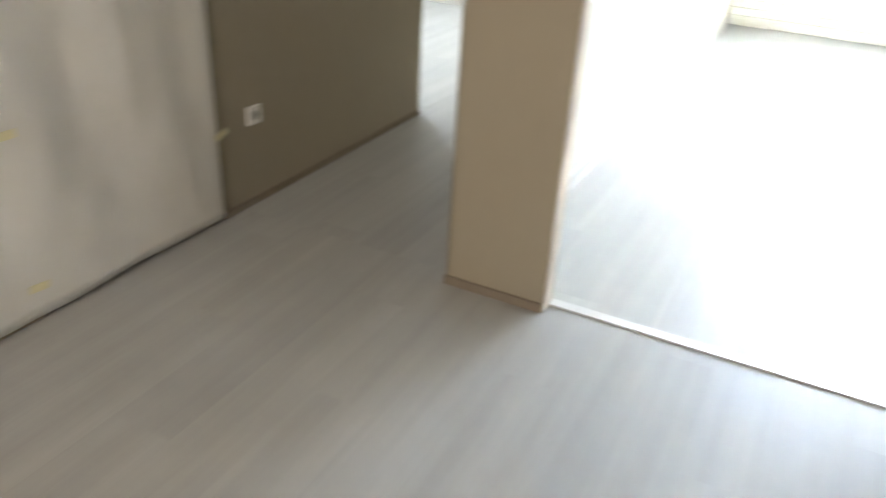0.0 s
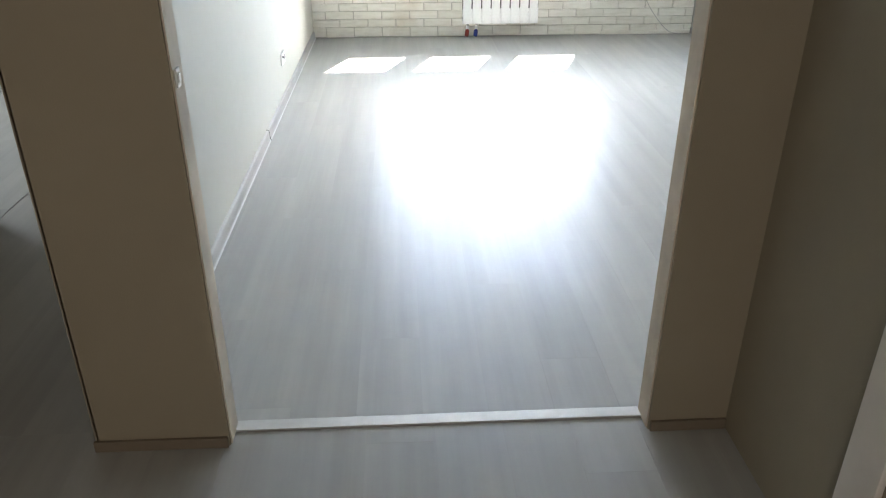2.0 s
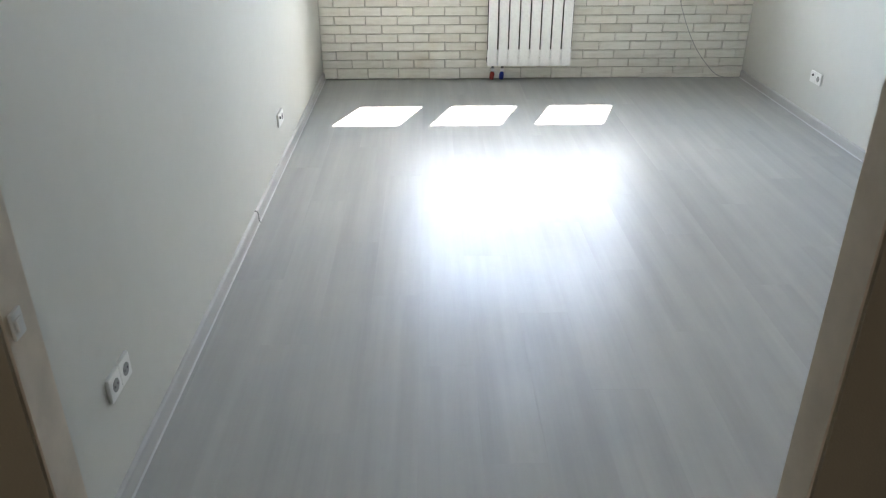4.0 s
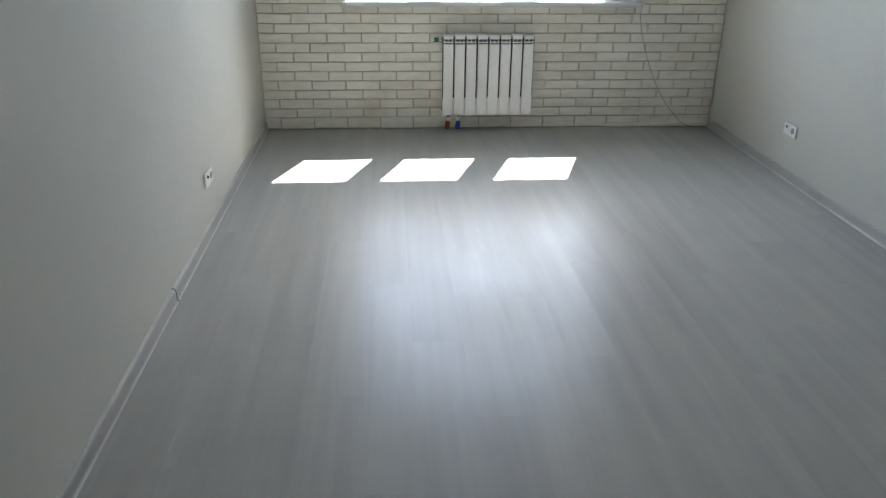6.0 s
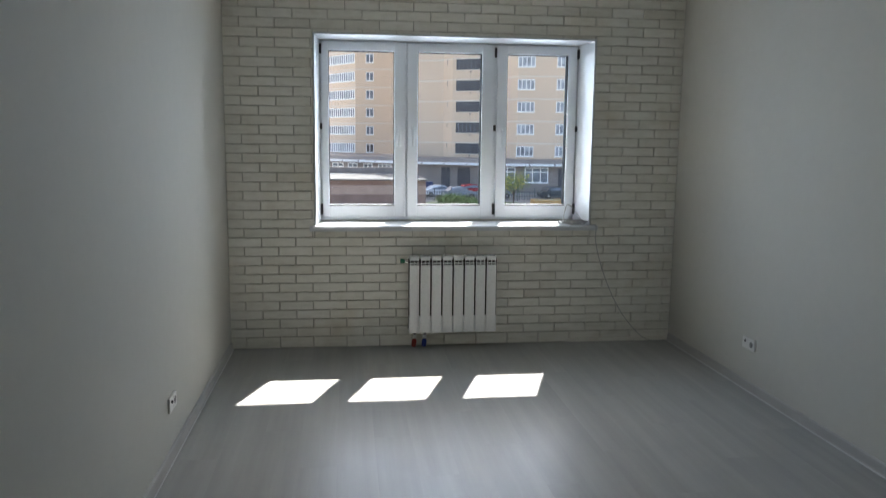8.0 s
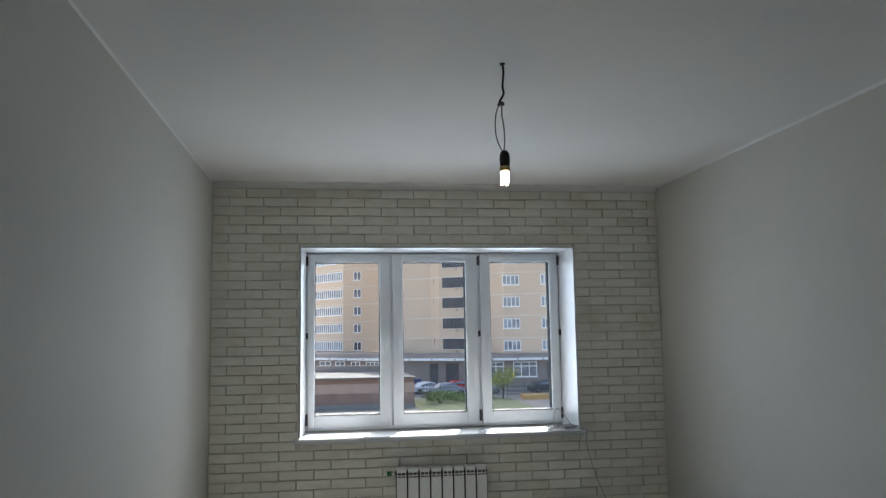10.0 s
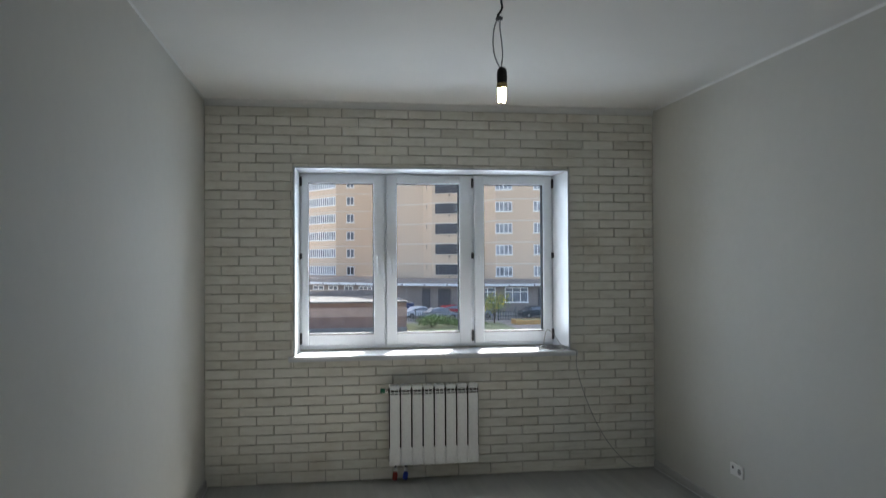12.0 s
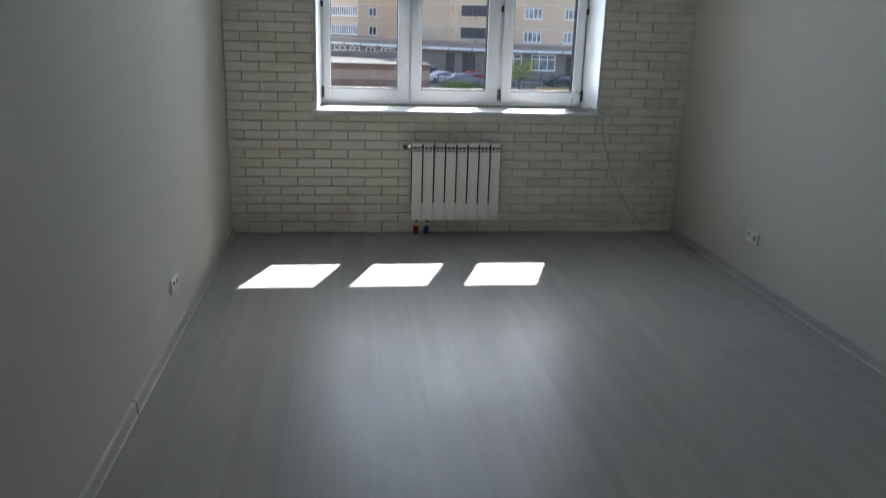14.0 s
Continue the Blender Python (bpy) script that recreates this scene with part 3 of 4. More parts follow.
for k in range(3):
    a = radians(120 * k + 20)
    q0 = Vector((0.0135 * math.cos(a), 0.0135 * math.sin(a), 0))
    a2 = a + radians(48)
    q1 = Vector((0.0135 * math.cos(a2), 0.0135 * math.sin(a2), 0))
    t = tube([q0 + Vector((0, 0, -0.469)), q0 + Vector((0, 0, -0.506)), (q0 + q1) / 2 * 1.02 + Vector((0, 0, -0.523)), q1 + Vector((0, 0, -0.506)), q1 + Vector((0, 0, -0.469))], 0.0062, 10, 6)
    me = bpy.data.meshes.new("tmp")
    t.to_mesh(me)
    t.free()
    bm.from_mesh(me)
    bpy.data.meshes.remove(me)
part("lit_tube", bm, M_BULB, bulb, "glowing warm white tubes", True)


# ---- sockets ----
def socket(m, label, holes, n=2):
    """A wall plate of n square modules, built in the x-z plane, facing -y."""
    s = empty("wall_socket", m, label, "socket")
    w = 0.0355
    for i in range(n):
        cx = (i - (n - 1) / 2) * 0.071
        part("plate", box(cx - w, cx + w, -0.011, 0.0, -0.036, 0.036, 0.004), M_SOCKET, s)
        if holes[i] == "power":
            # flat disc, no recess: the well's shade is put into its colour
            bm = bmesh.new()
            add_cyl(bm, 0.0185, 0.0185, 0.002, pose(cx, -0.0112, 0, 90, 0, 0), 24)
            part("well", bm, M_WELL, s, "flat disc coloured dark for the shaded socket well")
            for dx in (-0.0095, 0.0095):
                bm = bmesh.new()
                add_cyl(bm, 0.0028, 0.0028, 0.004, pose(cx + dx, -0.0112, 0, 90, 0, 0), 10)
                part("pin_hole", bm, M_STEEL, s)
        else:
            bm = lathe([(0.009, -0.004), (0.008, 0.0), (0.005, 0.004)], 16)
            bmesh.ops.transform(bm, matrix=pose(cx, -0.0135, 0.012, 90, 0, 0), verts=bm.verts)
            part("jack", bm, M_DARK, s, "small aerial jack")
    return s


socket(pose(0, -4.315, 0.322, 0, 0, 90), "white twin power socket low on the white wall", ["power", "power"])
socket(pose(0, -1.87, 0.268, 0, 0, 90), "white double socket low on the white wall", ["jack", "power"])
socket(pose(-1.0, -4.965, 0.357, 0, 0, 90), "white single socket low on the tan corridor wall", ["power"], 1)
socket(pose(RX, -1.185, 0.29, 0, 0, -90), "white double socket above the baseboard", ["jack", "power"])

# ---- loose cable by the window ----
cab = empty("loose_cable", (2.60, -0.02, 0.885), "thin grey cable coiled on the sill and hanging to the floor", "cable")
bpy.context.view_layer.update()
pts = [(2.50, 0.02, 0.897), (2.62, 0.0, 0.897), (2.652, -0.05, 0.897), (2.656, -0.062, 0.87), (2.665, -0.03, 0.78), (2.715, -0.02, 0.60), (2.795, -0.02, 0.40), (2.89, -0.02, 0.23), (3.0, -0.02, 0.095), (3.09, -0.03, 0.02), (3.20, -0.05, 0.006)]
under(part("hanging_wire", tube(pts, 0.0024), M_WIRE, None, "", True), cab)
rnd = random.Random(4)
for k in range(6):
    pts = []
    for i in range(13):
        a = 2 * math.pi * i / 12 + k
        pts.append((2.50 + 0.012 * k - 0.015 + (0.06 + 0.008 * k + 0.03 * rnd.random()) * math.cos(a), 0.05 + (0.035 + 0.03 * rnd.random()) * math.sin(a), 0.897 + 0.004 * k + 0.012 * rnd.random()))
    under(part("coil", tube(pts, 0.003, 6, 5), M_WIRE, None, "", True), cab)
pts = [(2.45, 0.10, 0.90), (2.47, 0.14, 0.97), (2.50, 0.17, 1.03), (2.545, 0.16, 1.00), (2.58, 0.09, 0.93), (2.60, 0.04, 0.895)]
under(part("loop", tube(pts, 0.0032), M_WIRE, None, "", True), cab)

# ---- hall: white door, switch, sheeted doorway ----
M_DOOR = plain("door_laminate", (0.62, 0.60, 0.57), 0.4, var=0.04, scale=3)
M_CASING = plain("door_casing", (0.66, 0.62, 0.57), 0.45, var=0.05, scale=8)
door = empty("door_1", (1.66, -6.15, 0), "light door closed in its frame in the hall", "door", "", "structure")
bpy.context.view_layer.update()
bm = bmesh.new()
add_box(bm, 1.583, 1.599, -5.735, -5.63, 0, 2.15, 0.003)
add_box(bm, 1.583, 1.599, -6.67, -6.565, 0, 2.15, 0.003)
add_box(bm, 1.5835, 1.5985, -6.565, -5.735, 2.06, 2.15, 0.003)
under(part("casing", bm, M_CASING), door)
leaf = under(part("leaf", box(1.63, 1.67, -6.54, -5.765, 0.008, 2.05, 0.003), M_DOOR), door)
bm = ring(bmesh.new(), 0, 0.6, 0, 0.75, 0, 0.006, 0.03, 0.002)
bmesh.ops.transform(bm, matrix=pose(1.629, -5.85, 0.18, 0, 0, -90), verts=bm.verts)
under(part("moulding", bm, M_DOOR), leaf)
bm = bmesh.new()
add_cyl(bm, 0.024, 0.024, 0.008, pose(1.626, -6.47, 1.0, 0, 90, 0), 20)
add_cyl(bm, 0.009, 0.009, 0.05, pose(1.602, -6.47, 1.0, 0, 90, 0), 14)
add_box(bm, 1.575, 1.59, -6.48, -6.36, 0.99, 1.01, 0.005)
under(part("door_handle", bm, M_CHROME), leaf)
sw = empty("light_switch", (1.60, -5.585, 0.90), "white rocker switch on tan wallpaper", "switch")
bpy.context.view_layer.update()
under(part("plate", box(1.590, 1.60, -5.622, -5.545, 0.862, 0.938, 0.003), M_SOCKET), sw)
under(part("rocker", box(1.586, 1.591, -5.606, -5.561, 0.872, 0.928, 0.002), M_SOCKET), sw)

jp = empty("jamb_plate", (DX0 + 0.004, -5.088, 0.97), "small white plate on the bare door jamb", "plate")
bpy.context.view_layer.update()
under(part("plate", box(DX0 + 0.004, DX0 + 0.009, -5.108, -5.080, 0.955, 0.995, 0.0015), M_SOCKET), jp)
under(part("cap", box(DX0 + 0.009, DX0 + 0.012, -5.102, -5.086, 0.965, 0.985, 0.001), M_SOCKET), jp)

# plastic sheet taped over the doorway
def film_material():
    k = Nodes("polythene_film", 0.45, 0, 0.5)
    v = k.coords()
    k.color(k.ramp(k.noise(v, 3), [(0.3, (0.64, 0.62, 0.575)), (0.7, (0.72, 0.70, 0.66))]))
    k.b.inputs["Transmission Weight"].default_value = 0.06
    k.bump(k.noise(v, 9, 4), 0.4, 0.01)
    return k.m


M_FILM = film_material()
M_MASK = plain("masking_tape", (0.70, 0.65, 0.42), 0.7, var=0.1, scale=20)
sheet = empty("plastic_sheet", (-0.97, -5.6, 0), "milky plastic film taped over a doorway, creased", "sheet")
bpy.context.view_layer.update()
bm = bmesh.new()
NX, NZ = 40, 60
Y0, Y1, Z0, Z1 = -6.15, -5.18, 0.02, 2.2
grid = []
for i in range(NX + 1):
    col = []
    for j in range(NZ + 1):
        y, z = Y0 + (Y1 - Y0) * i / NX, Z0 + (Z1 - Z0) * j / NZ
        edge = min(i, NX - i) / NX
        d = 0.012 * noise.noise((y * 3.1, z * 0.8, 1)) + 0.010 * math.sin(13 * y + 4.5 * z + 2 * noise.noise((y, z, 4))) + 0.006 * noise.noise((y * 9, z * 4, 2))
        col.append(bm.verts.new((-0.982 + d * min(1, edge * 8) * min(1, 0.25 + j / 14), y, z + 0.01 * noise.noise((y * 4, 0, 7)) * (j == 0))))
    grid.append(col)
for i in range(NX):
    for j in range(NZ):
        bm.faces.new((grid[i][j], grid[i + 1][j], grid[i + 1][j + 1], grid[i][j + 1]))
film = under(part("film", bm, M_FILM, None, "", True), sheet)
sol = film.modifiers.new("thickness", "SOLIDIFY")
sol.thickness = 0.0012
rnd = random.Random(9)
for k in range(9):
    z = 0.1 + 0.24 * k + 0.05 * rnd.random()
    y = Y1 + 0.005 if k % 2 else -5.96
    a = box(-0.012, 0.012, -0.03, 0.03, -0.001, 0.001)
    bmesh.ops.transform(a, matrix=pose(-0.966, y, z, 0, 90, 0) @ pose(0, 0, 0, 0, 0, rnd.uniform(-25, 25)), verts=a.verts)
    under(part("tape", a, M_MASK, None, "strip of yellow masking tape"), sheet)

# ---- outdoors ----
GROUND = -5.75
M_ASPHALT = plain("asphalt", (0.19, 0.183, 0.172), 0.9, var=0.15, scale=0.4, bump=0.3, bscale=20)
M_GRASS = plain("grass", (0.14, 0.165, 0.09), 0.95, var=0.35, scale=1.2, bump=0.6, bscale=8)
M_PAVE = plain("paving", (0.22, 0.215, 0.20), 0.9, var=0.1, scale=1.5)


def facade_brick(name, c):
    k = Nodes(name, 0.9, 0, 0.2)
    v = k.coords()
    big = k.noise(v, 0.15, 3)
    br = k.n("TexBrick", Scale=1.0)
    br.inputs["Brick Width"].default_value, br.inputs["Row Height"].default_value, br.inputs["Mortar Size"].default_value = 0.5, 0.16, 0.012
    mp = k.n("Mapping")
    mp.inputs["Rotation"].default_value = (radians(90), 0, 0)
    k.l(v, mp.inputs[0])
    k.l(mp.outputs[0], br.inputs["Vector"])
    br.inputs["Color1"].default_value = (*c, 1)
    br.inputs["Color2"].default_value = (*[x * 0.9 for x in c], 1)
    br.inputs["Mortar"].default_value = (*[x * 0.85 for x in c], 1)
    k.color(k.mix(0.25, br.outputs[0], k.ramp(big, [(0.3, tuple(x * 0.82 for x in c)), (0.7, c)])))
    return k.m


M_FACADE = facade_brick("sand_brick_facade", (0.80, 0.615, 0.44))
M_BAND = plain("pale_band", (0.76, 0.66, 0.54), 0.8, var=0.05, scale=0.5)
M_GREYPANEL = plain("grey_panel", (0.27, 0.225, 0.195), 0.7, var=0.15, scale=0.6)
M_FASCIA = plain("white_fascia", (0.88, 0.87, 0.83), 0.5, var=0.05, scale=1)
M_WINFRAME = plain("white_window_frame", (0.90, 0.87, 0.82), 0.5)
M_DARKGLASS = plain("dark_window_glass", (0.20, 0.215, 0.235), 0.12, var=0.45, scale=0.7)
# base colour made paler to stand for sky reflected in the panes
M_PALEGLASS = plain("pale_window_glass", (0.36, 0.37, 0.38), 0.15, var=0.5, scale=1.1)
M_LOGGIA = plain("loggia_shade_and_dark_parts", (0.085, 0.078, 0.078), 0.6, var=0.2, scale=1)
M_BROWN = plain("brown_cladding", (0.24, 0.16, 0.13), 0.8, var=0.15, scale=1)
M_BROWN2 = plain("light_brown_cladding", (0.36, 0.265, 0.22), 0.8, var=0.12, scale=1)
M_ROOF = plain("zinc_roof", (0.12, 0.12, 0.122), 0.9, 0.0, var=0.2, scale=0.5, spec=0.04)

bm = bmesh.new()
vs = [bm.verts.new(p) for p in ((-900, 0.6, GROUND), (900, 0.6, GROUND), (900, 1500, GROUND), (-900, 1500, GROUND))]
bm.faces.new(vs)
setting("ground", bm, M_ASPHALT, "grey asphalt yard and road between the houses", "ground")
setting("lawn", box(9.2, 20.4, 58, 82, GROUND, GROUND + 0.06), M_GRASS, "strip of mown green lawn", "ground")
setting("pavement", box(22.5, 60, 90.6, 98, GROUND, GROUND + 0.15), M_PAVE, "pale paved walk along the house", "pavement")

house = empty("apartment_building", (15, 120, GROUND), "sand-coloured brick apartment block over a grey ground floor", "building")
bpy.context.view_layer.update()
STOREY, Z_BASE, TOP = 3.0, -1.15, 38.0


def wall_run(x0, y0, x1, y1, depth=9.0, name="wall", mat=None, z0=Z_BASE, z1=TOP):
    """A straight stretch of facade between two plan points with the bulk of the house behind it."""
    d = Vector((x1 - x0, y1 - y0, 0)).normalized()
    n = Vector((-d.y, d.x, 0))
    bm = prism(bmesh.new(), [(x0, y0), (x1, y1), (x1 + n.x * depth, y1 + n.y * depth), (x0 + n.x * depth, y0 + n.y * depth)], z0, z1)
    return under(part(name, bm, mat or M_FACADE), house)


def along(x0, y0, x1, y1):
    """The frame of a facade stretch: local x along it, local y into the house."""
    a = math.degrees(math.atan2(y1 - y0, x1 - x0))
    return pose(x0, y0, 0, 0, 0, a), math.hypot(x1 - x0, y1 - y0)


def house_window(m, x, z, w, h, panes, mat=None):
    bm = ring(bmesh.new(), x, x + w, z, z + h, -0.10, 0.05, 0.12, 0)
    for i in range(1, panes):
        cx = x + w * i / panes
        add_box(bm, cx - 0.065, cx + 0.065, -0.09, 0.04, z + 0.09, z + h - 0.09)
    add_box(bm, x - 0.1, x + w + 0.1, -0.16, 0.0, z - 0.08, z)
    bmesh.ops.transform(bm, matrix=m, verts=bm.verts)
    wn_ = under(part("window", bm, M_WINFRAME), house)
    bm = box(x + 0.08, x + w - 0.08, -0.03, -0.01, z + 0.08, z + h - 0.08)
    bmesh.ops.transform(bm, matrix=m, verts=bm.verts)
    under(part("window_pane", bm, mat or M_DARKGLASS), wn_)


def bands(m, length, zs, out=0.08):
    for z in zs:
        bm = box(-0.05, length + 0.05, -out, 0.02, z - 0.09, z + 0.09)
        bmesh.ops.transform(bm, matrix=m, verts=bm.verts)
        under(part("string_course", bm, M_BAND), house)


LEVELS = [0.96 + STOREY * i for i in range(12)]
# far wing with glazed balconies on its slanting bay
A0, A1, A2 = (-5.0, 139.0), (2.39, 127.9), (9.6, 126.5)
for p, q in ((A0, A1), (A1, A2)):
    wall_run(*p, *q)
    m, ln = along(*p, *q)
    bands(m, ln, LEVELS)
m, ln = along(*A0, *A1)
for i in range(9):
    z = -0.95 + STOREY * i
    house_window(m, ln - 9.6, z, 9.4, 1.55, 14, M_PALEGLASS)
m, ln = along(*A1, *A2)
for i in range(8):
    z = -0.98 + STOREY * i
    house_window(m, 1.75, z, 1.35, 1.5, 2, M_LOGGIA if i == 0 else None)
# middle
B0, B1, B2, B3, B4 = (9.21, 112.1), (15.2, 109.8), (16.2, 107.3), (16.46, 107.2), (22.92, 103.7)
wall_run(9.6, 126.5, *B0, 9)
for p, q in ((B0, B1), (B1, B2), (B2, B3)):
    wall_run(*p, *q)
    m, ln = along(*p, *q)
    bands(m, ln, LEVELS)
wall_run(*B3, *B4)
m, ln = along(*B3, *B4)
bands(m, ln, LEVELS)
for i in range(11):
    z = -0.62 + STOREY * i
    for a, b in ((0.25, 4.0), (5.5, 6.9)):
        # flat near-black panel: the shade inside the loggia put into its colour
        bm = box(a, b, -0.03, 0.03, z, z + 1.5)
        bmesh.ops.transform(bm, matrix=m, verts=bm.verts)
        opening = under(part("loggia_shade_panel", bm, M_LOGGIA), house)
        bm = bmesh.new()
        x = a + 0.45
        while x < b - 0.2:
            add_box(bm, x - 0.03, x + 0.03, -0.05, -0.028, z + 0.02, z + 1.48)
            x += 0.62
        add_box(bm, a, b, -0.05, -0.028, z + 0.98, z + 1.03)
        bmesh.ops.transform(bm, matrix=m, verts=bm.verts)
        under(part("mullions", bm, M_DARKGLASS), opening)
    bm = box(0.15, 4.1, -0.12, -0.02, z - 0.10, z)
    bmesh.ops.transform(bm, matrix=m, verts=bm.verts)
    under(part("loggia_rail", bm, M_BAND), house)
    bm = box(2.35, 2.6, -0.16, -0.02, z - 0.42, z - 0.2)
    bmesh.ops.transform(bm, matrix=m, verts=bm.verts)
    under(part("drain_outlet", bm, M_GREYPANEL), house)
# narrow vent slots on the pier
m, ln = along(*B1, *B2)
for i in range(10):
    z = 0.15 + STOREY * i
    bm = box(ln * 0.38, ln * 0.38 + 0.16, -0.03, 0.02, z, z + 0.8)
    bmesh.ops.transform(bm, matrix=m, verts=bm.verts)
    under(part("vent_slot", bm, M_GREYPANEL), house)
# near wing
C1, C2, C3, C4 = (24.0, 98.6), (28.84, 97.6), (34.4, 96.8), (47.8, 94.8)
for p, q in ((B4, C1), (C1, C2), (C2, C3), (C3, C4)):
    wall_run(*p, *q)
    m, ln = along(*p, *q)
    bands(m, ln, LEVELS)
m, ln = along(*C1, *C2)
for i in range(10):
    house_window(m, -0.1, -0.80 + STOREY * i, 2.35, 1.4, 4, M_PALEGLASS)
m, ln = along(*C2, *C3)
for i in range(10):
    house_window(m, 0.2, -0.80 + STOREY * i, 2.2, 1.45, 4, M_PALEGLASS)
# ground floor, set forward, with its fascia, doors and shop windows
G = [(-14, 127.7), (8.0, 105.0), (21.0, 97.2), (47.8, 93.7)]
SHOPFRONT = [[("window", 18.2, 2.4), ("window", 21.6, 2.0), ("window", 24.9, 1.8), ("window", 27.9, 2.6)],
             [("window", 0.5, 2.2), ("door", 6.95, 1.3), ("door", 9.4, 1.9), ("door", 12.6, 1.4)],
             [("window", 0.3, 2.2), ("window", 3.75, 3.2), ("door", 8.3, 1.6), ("window", 11.2, 3.2), ("window", 15.6, 3.2)]]
for p, q, fronts in zip(G, G[1:], SHOPFRONT):
    wall_run(*p, *q, 14.0, "ground_floor", M_GREYPANEL, GROUND, -1.15)
    m, ln = along(*p, *q)
    bm = box(-0.1, ln + 0.1, -0.9, 0.05, -2.05, -1.75)
    bmesh.ops.transform(bm, matrix=m, verts=bm.verts)
    under(part("fascia", bm, M_FASCIA), house)
    x = 0.9
    while x < ln - 1:
        bm = box(x - 0.09, x + 0.09, -0.97, -0.902, -1.98, -1.8)
        bmesh.ops.transform(bm, matrix=m, verts=bm.verts)
        under(part("fascia_lamp", bm, M_LOGGIA), house)
        x += 3.4
    for what, x, w in fronts:
        if what == "window":
            house_window(m, x, -4.3, w, 2.05, 2 if w < 2.5 else 3)
            bm = box(x + 0.1, x + w - 0.1, -0.08, 0.03, -2.92, -2.80)
            bmesh.ops.transform(bm, matrix=m, verts=bm.verts)
            under(part("transom", bm, M_WINFRAME), house)
        else:
            bm = box(x, x + w, -0.05, 0.02, GROUND, -2.45)
            bmesh.ops.transform(bm, matrix=m, verts=bm.verts)
            d_ = under(part("shop_door", bm, M_LOGGIA), house)
            bm = ring(bmesh.new(), x - 0.08, x + w + 0.08, GROUND, -2.37, -0.09, 0.0, 0.08, 0)
            bmesh.ops.transform(bm, matrix=m, verts=bm.verts)
            under(part("door_frame", bm, M_GREYPANEL), d_)

# low shed with a bright metal roof
shed = empty("shed", (2, 74, GROUND), "low brown clad shed with a pale metal roof", "building")
bpy.context.view_layer.update()
under(part("wall", box(-30, 8.85, 73, 80, GROUND, -2.75), M_BROWN), shed)
under(part("plinth", box(-30, 8.88, 72.94, 73, GROUND, GROUND + 0.45), M_PAVE), shed)
under(part("panel", box(-30, 8.89, 72.93, 73, -4.2, -3.25), M_BROWN2), shed)
bm = prism(bmesh.new(), [(-30.5, 72.3), (9.0, 72.3), (7.8, 81), (-30.5, 81)], -2.75, -2.6)
for v in bm.verts:
    if v.co.y > 78:
        v.co.z += 0.3
under(part("roof", bm, M_ROOF), shed)
under(part("parapet", box(-30, 6.6, 80.2, 81, -2.75, -1.72), M_GREYPANEL), shed)


# parked cars
def car(m, paint, label):
    c = empty("car", m, label, "car", "parked cars")
    prof = [(-2.15, 0.30), (-2.18, 0.62), (-2.05, 0.86), (-1.65, 0.93), (-1.05, 1.38), (-0.2, 1.47), (0.55, 1.40), (1.15, 0.97), (1.95, 0.82), (2.18, 0.62), (2.15, 0.30)]
    bm = bmesh.new()
    rings = []
    for y, s in ((-0.86, 0.94), (-0.80, 1.0), (0.80, 1.0), (0.86, 0.94)):
        rings.append([bm.verts.new((x * (0.985 if s < 1 else 1), y * (1.0 if z < 0.95 else 0.84), z)) for x, z in prof])
    for a, b in zip(rings, rings[1:]):
        for i in range(len(prof)):
            j = (i + 1) % len(prof)
            bm.faces.new((a[i], a[j], b[j], b[i]))
    bm.faces.new(rings[0][::-1])
    bm.faces.new(rings[-1])
    bmesh.ops.recalc_face_normals(bm, faces=bm.faces)
    part("body", bm, paint, c)
    for sgn in (-1, 1):
        bm = bmesh.new()
        q = [(-1.25, 0.98), (-0.92, 1.32), (-0.2, 1.39), (0.48, 1.33), (0.98, 0.98)]
        lo = [bm.verts.new((x, sgn * (0.862 - (z - 0.98) * 0.36), z)) for x, z in q]
        hi = [bm.verts.new((x, sgn * (0.84 - (z - 0.98) * 0.36), z)) for x, z in q]
        bm.faces.new(lo)
        bm.faces.new(hi[::-1])
        for i in range(5):
            bm.faces.new((lo[i], lo[(i + 1) % 5], hi[(i + 1) % 5], hi[i]))
        bmesh.ops.recalc_face_normals(bm, faces=bm.faces)
        part("side_window", bm, M_DARKGLASS, c)
        for x in (-1.35, 1.38):
            bm = bmesh.new()
            add_cyl(bm, 0.32, 0.32, 0.2, pose(x, sgn * 0.78, 0.32, 90, 0, 0), 20)
            w = part("wheel", bm, M_RUBBER, c)
            bm = bmesh.new()
            add_cyl(bm, 0.2, 0.2, 0.21, pose(x, sgn * 0.785, 0.32, 90, 0, 0), 16)
            part("rim", bm, M_CHROME, w)
    return c


P_WHITE = plain("car_paint_white", (0.7, 0.7, 0.7), 0.25)
P_RED = plain("car_paint_red", (0.35, 0.03, 0.03), 0.25)
P_DARK = plain("car_paint_dark", (0.05, 0.055, 0.06), 0.2)
P_SILVER = plain("car_paint_silver", (0.42, 0.43, 0.45), 0.25, 0.4)
for x, y, a, paint, lab in ((12.4, 91, 12, P_WHITE, "white hatchback parked behind the fence"), (16.9, 93.5, 8, P_RED, "dark red car parked in the yard"),
                            (14.6, 88.5, 8, P_SILVER, "silver car parked behind the fence"), (19.0, 88.5, 5, P_SILVER, "silver-grey car parked behind the fence"),
                            (26.8, 88.5, 10, P_DARK, "black estate car parked by the flower bed")):
    car(pose(x, y, GROUND, 0, 0, a), paint, lab)

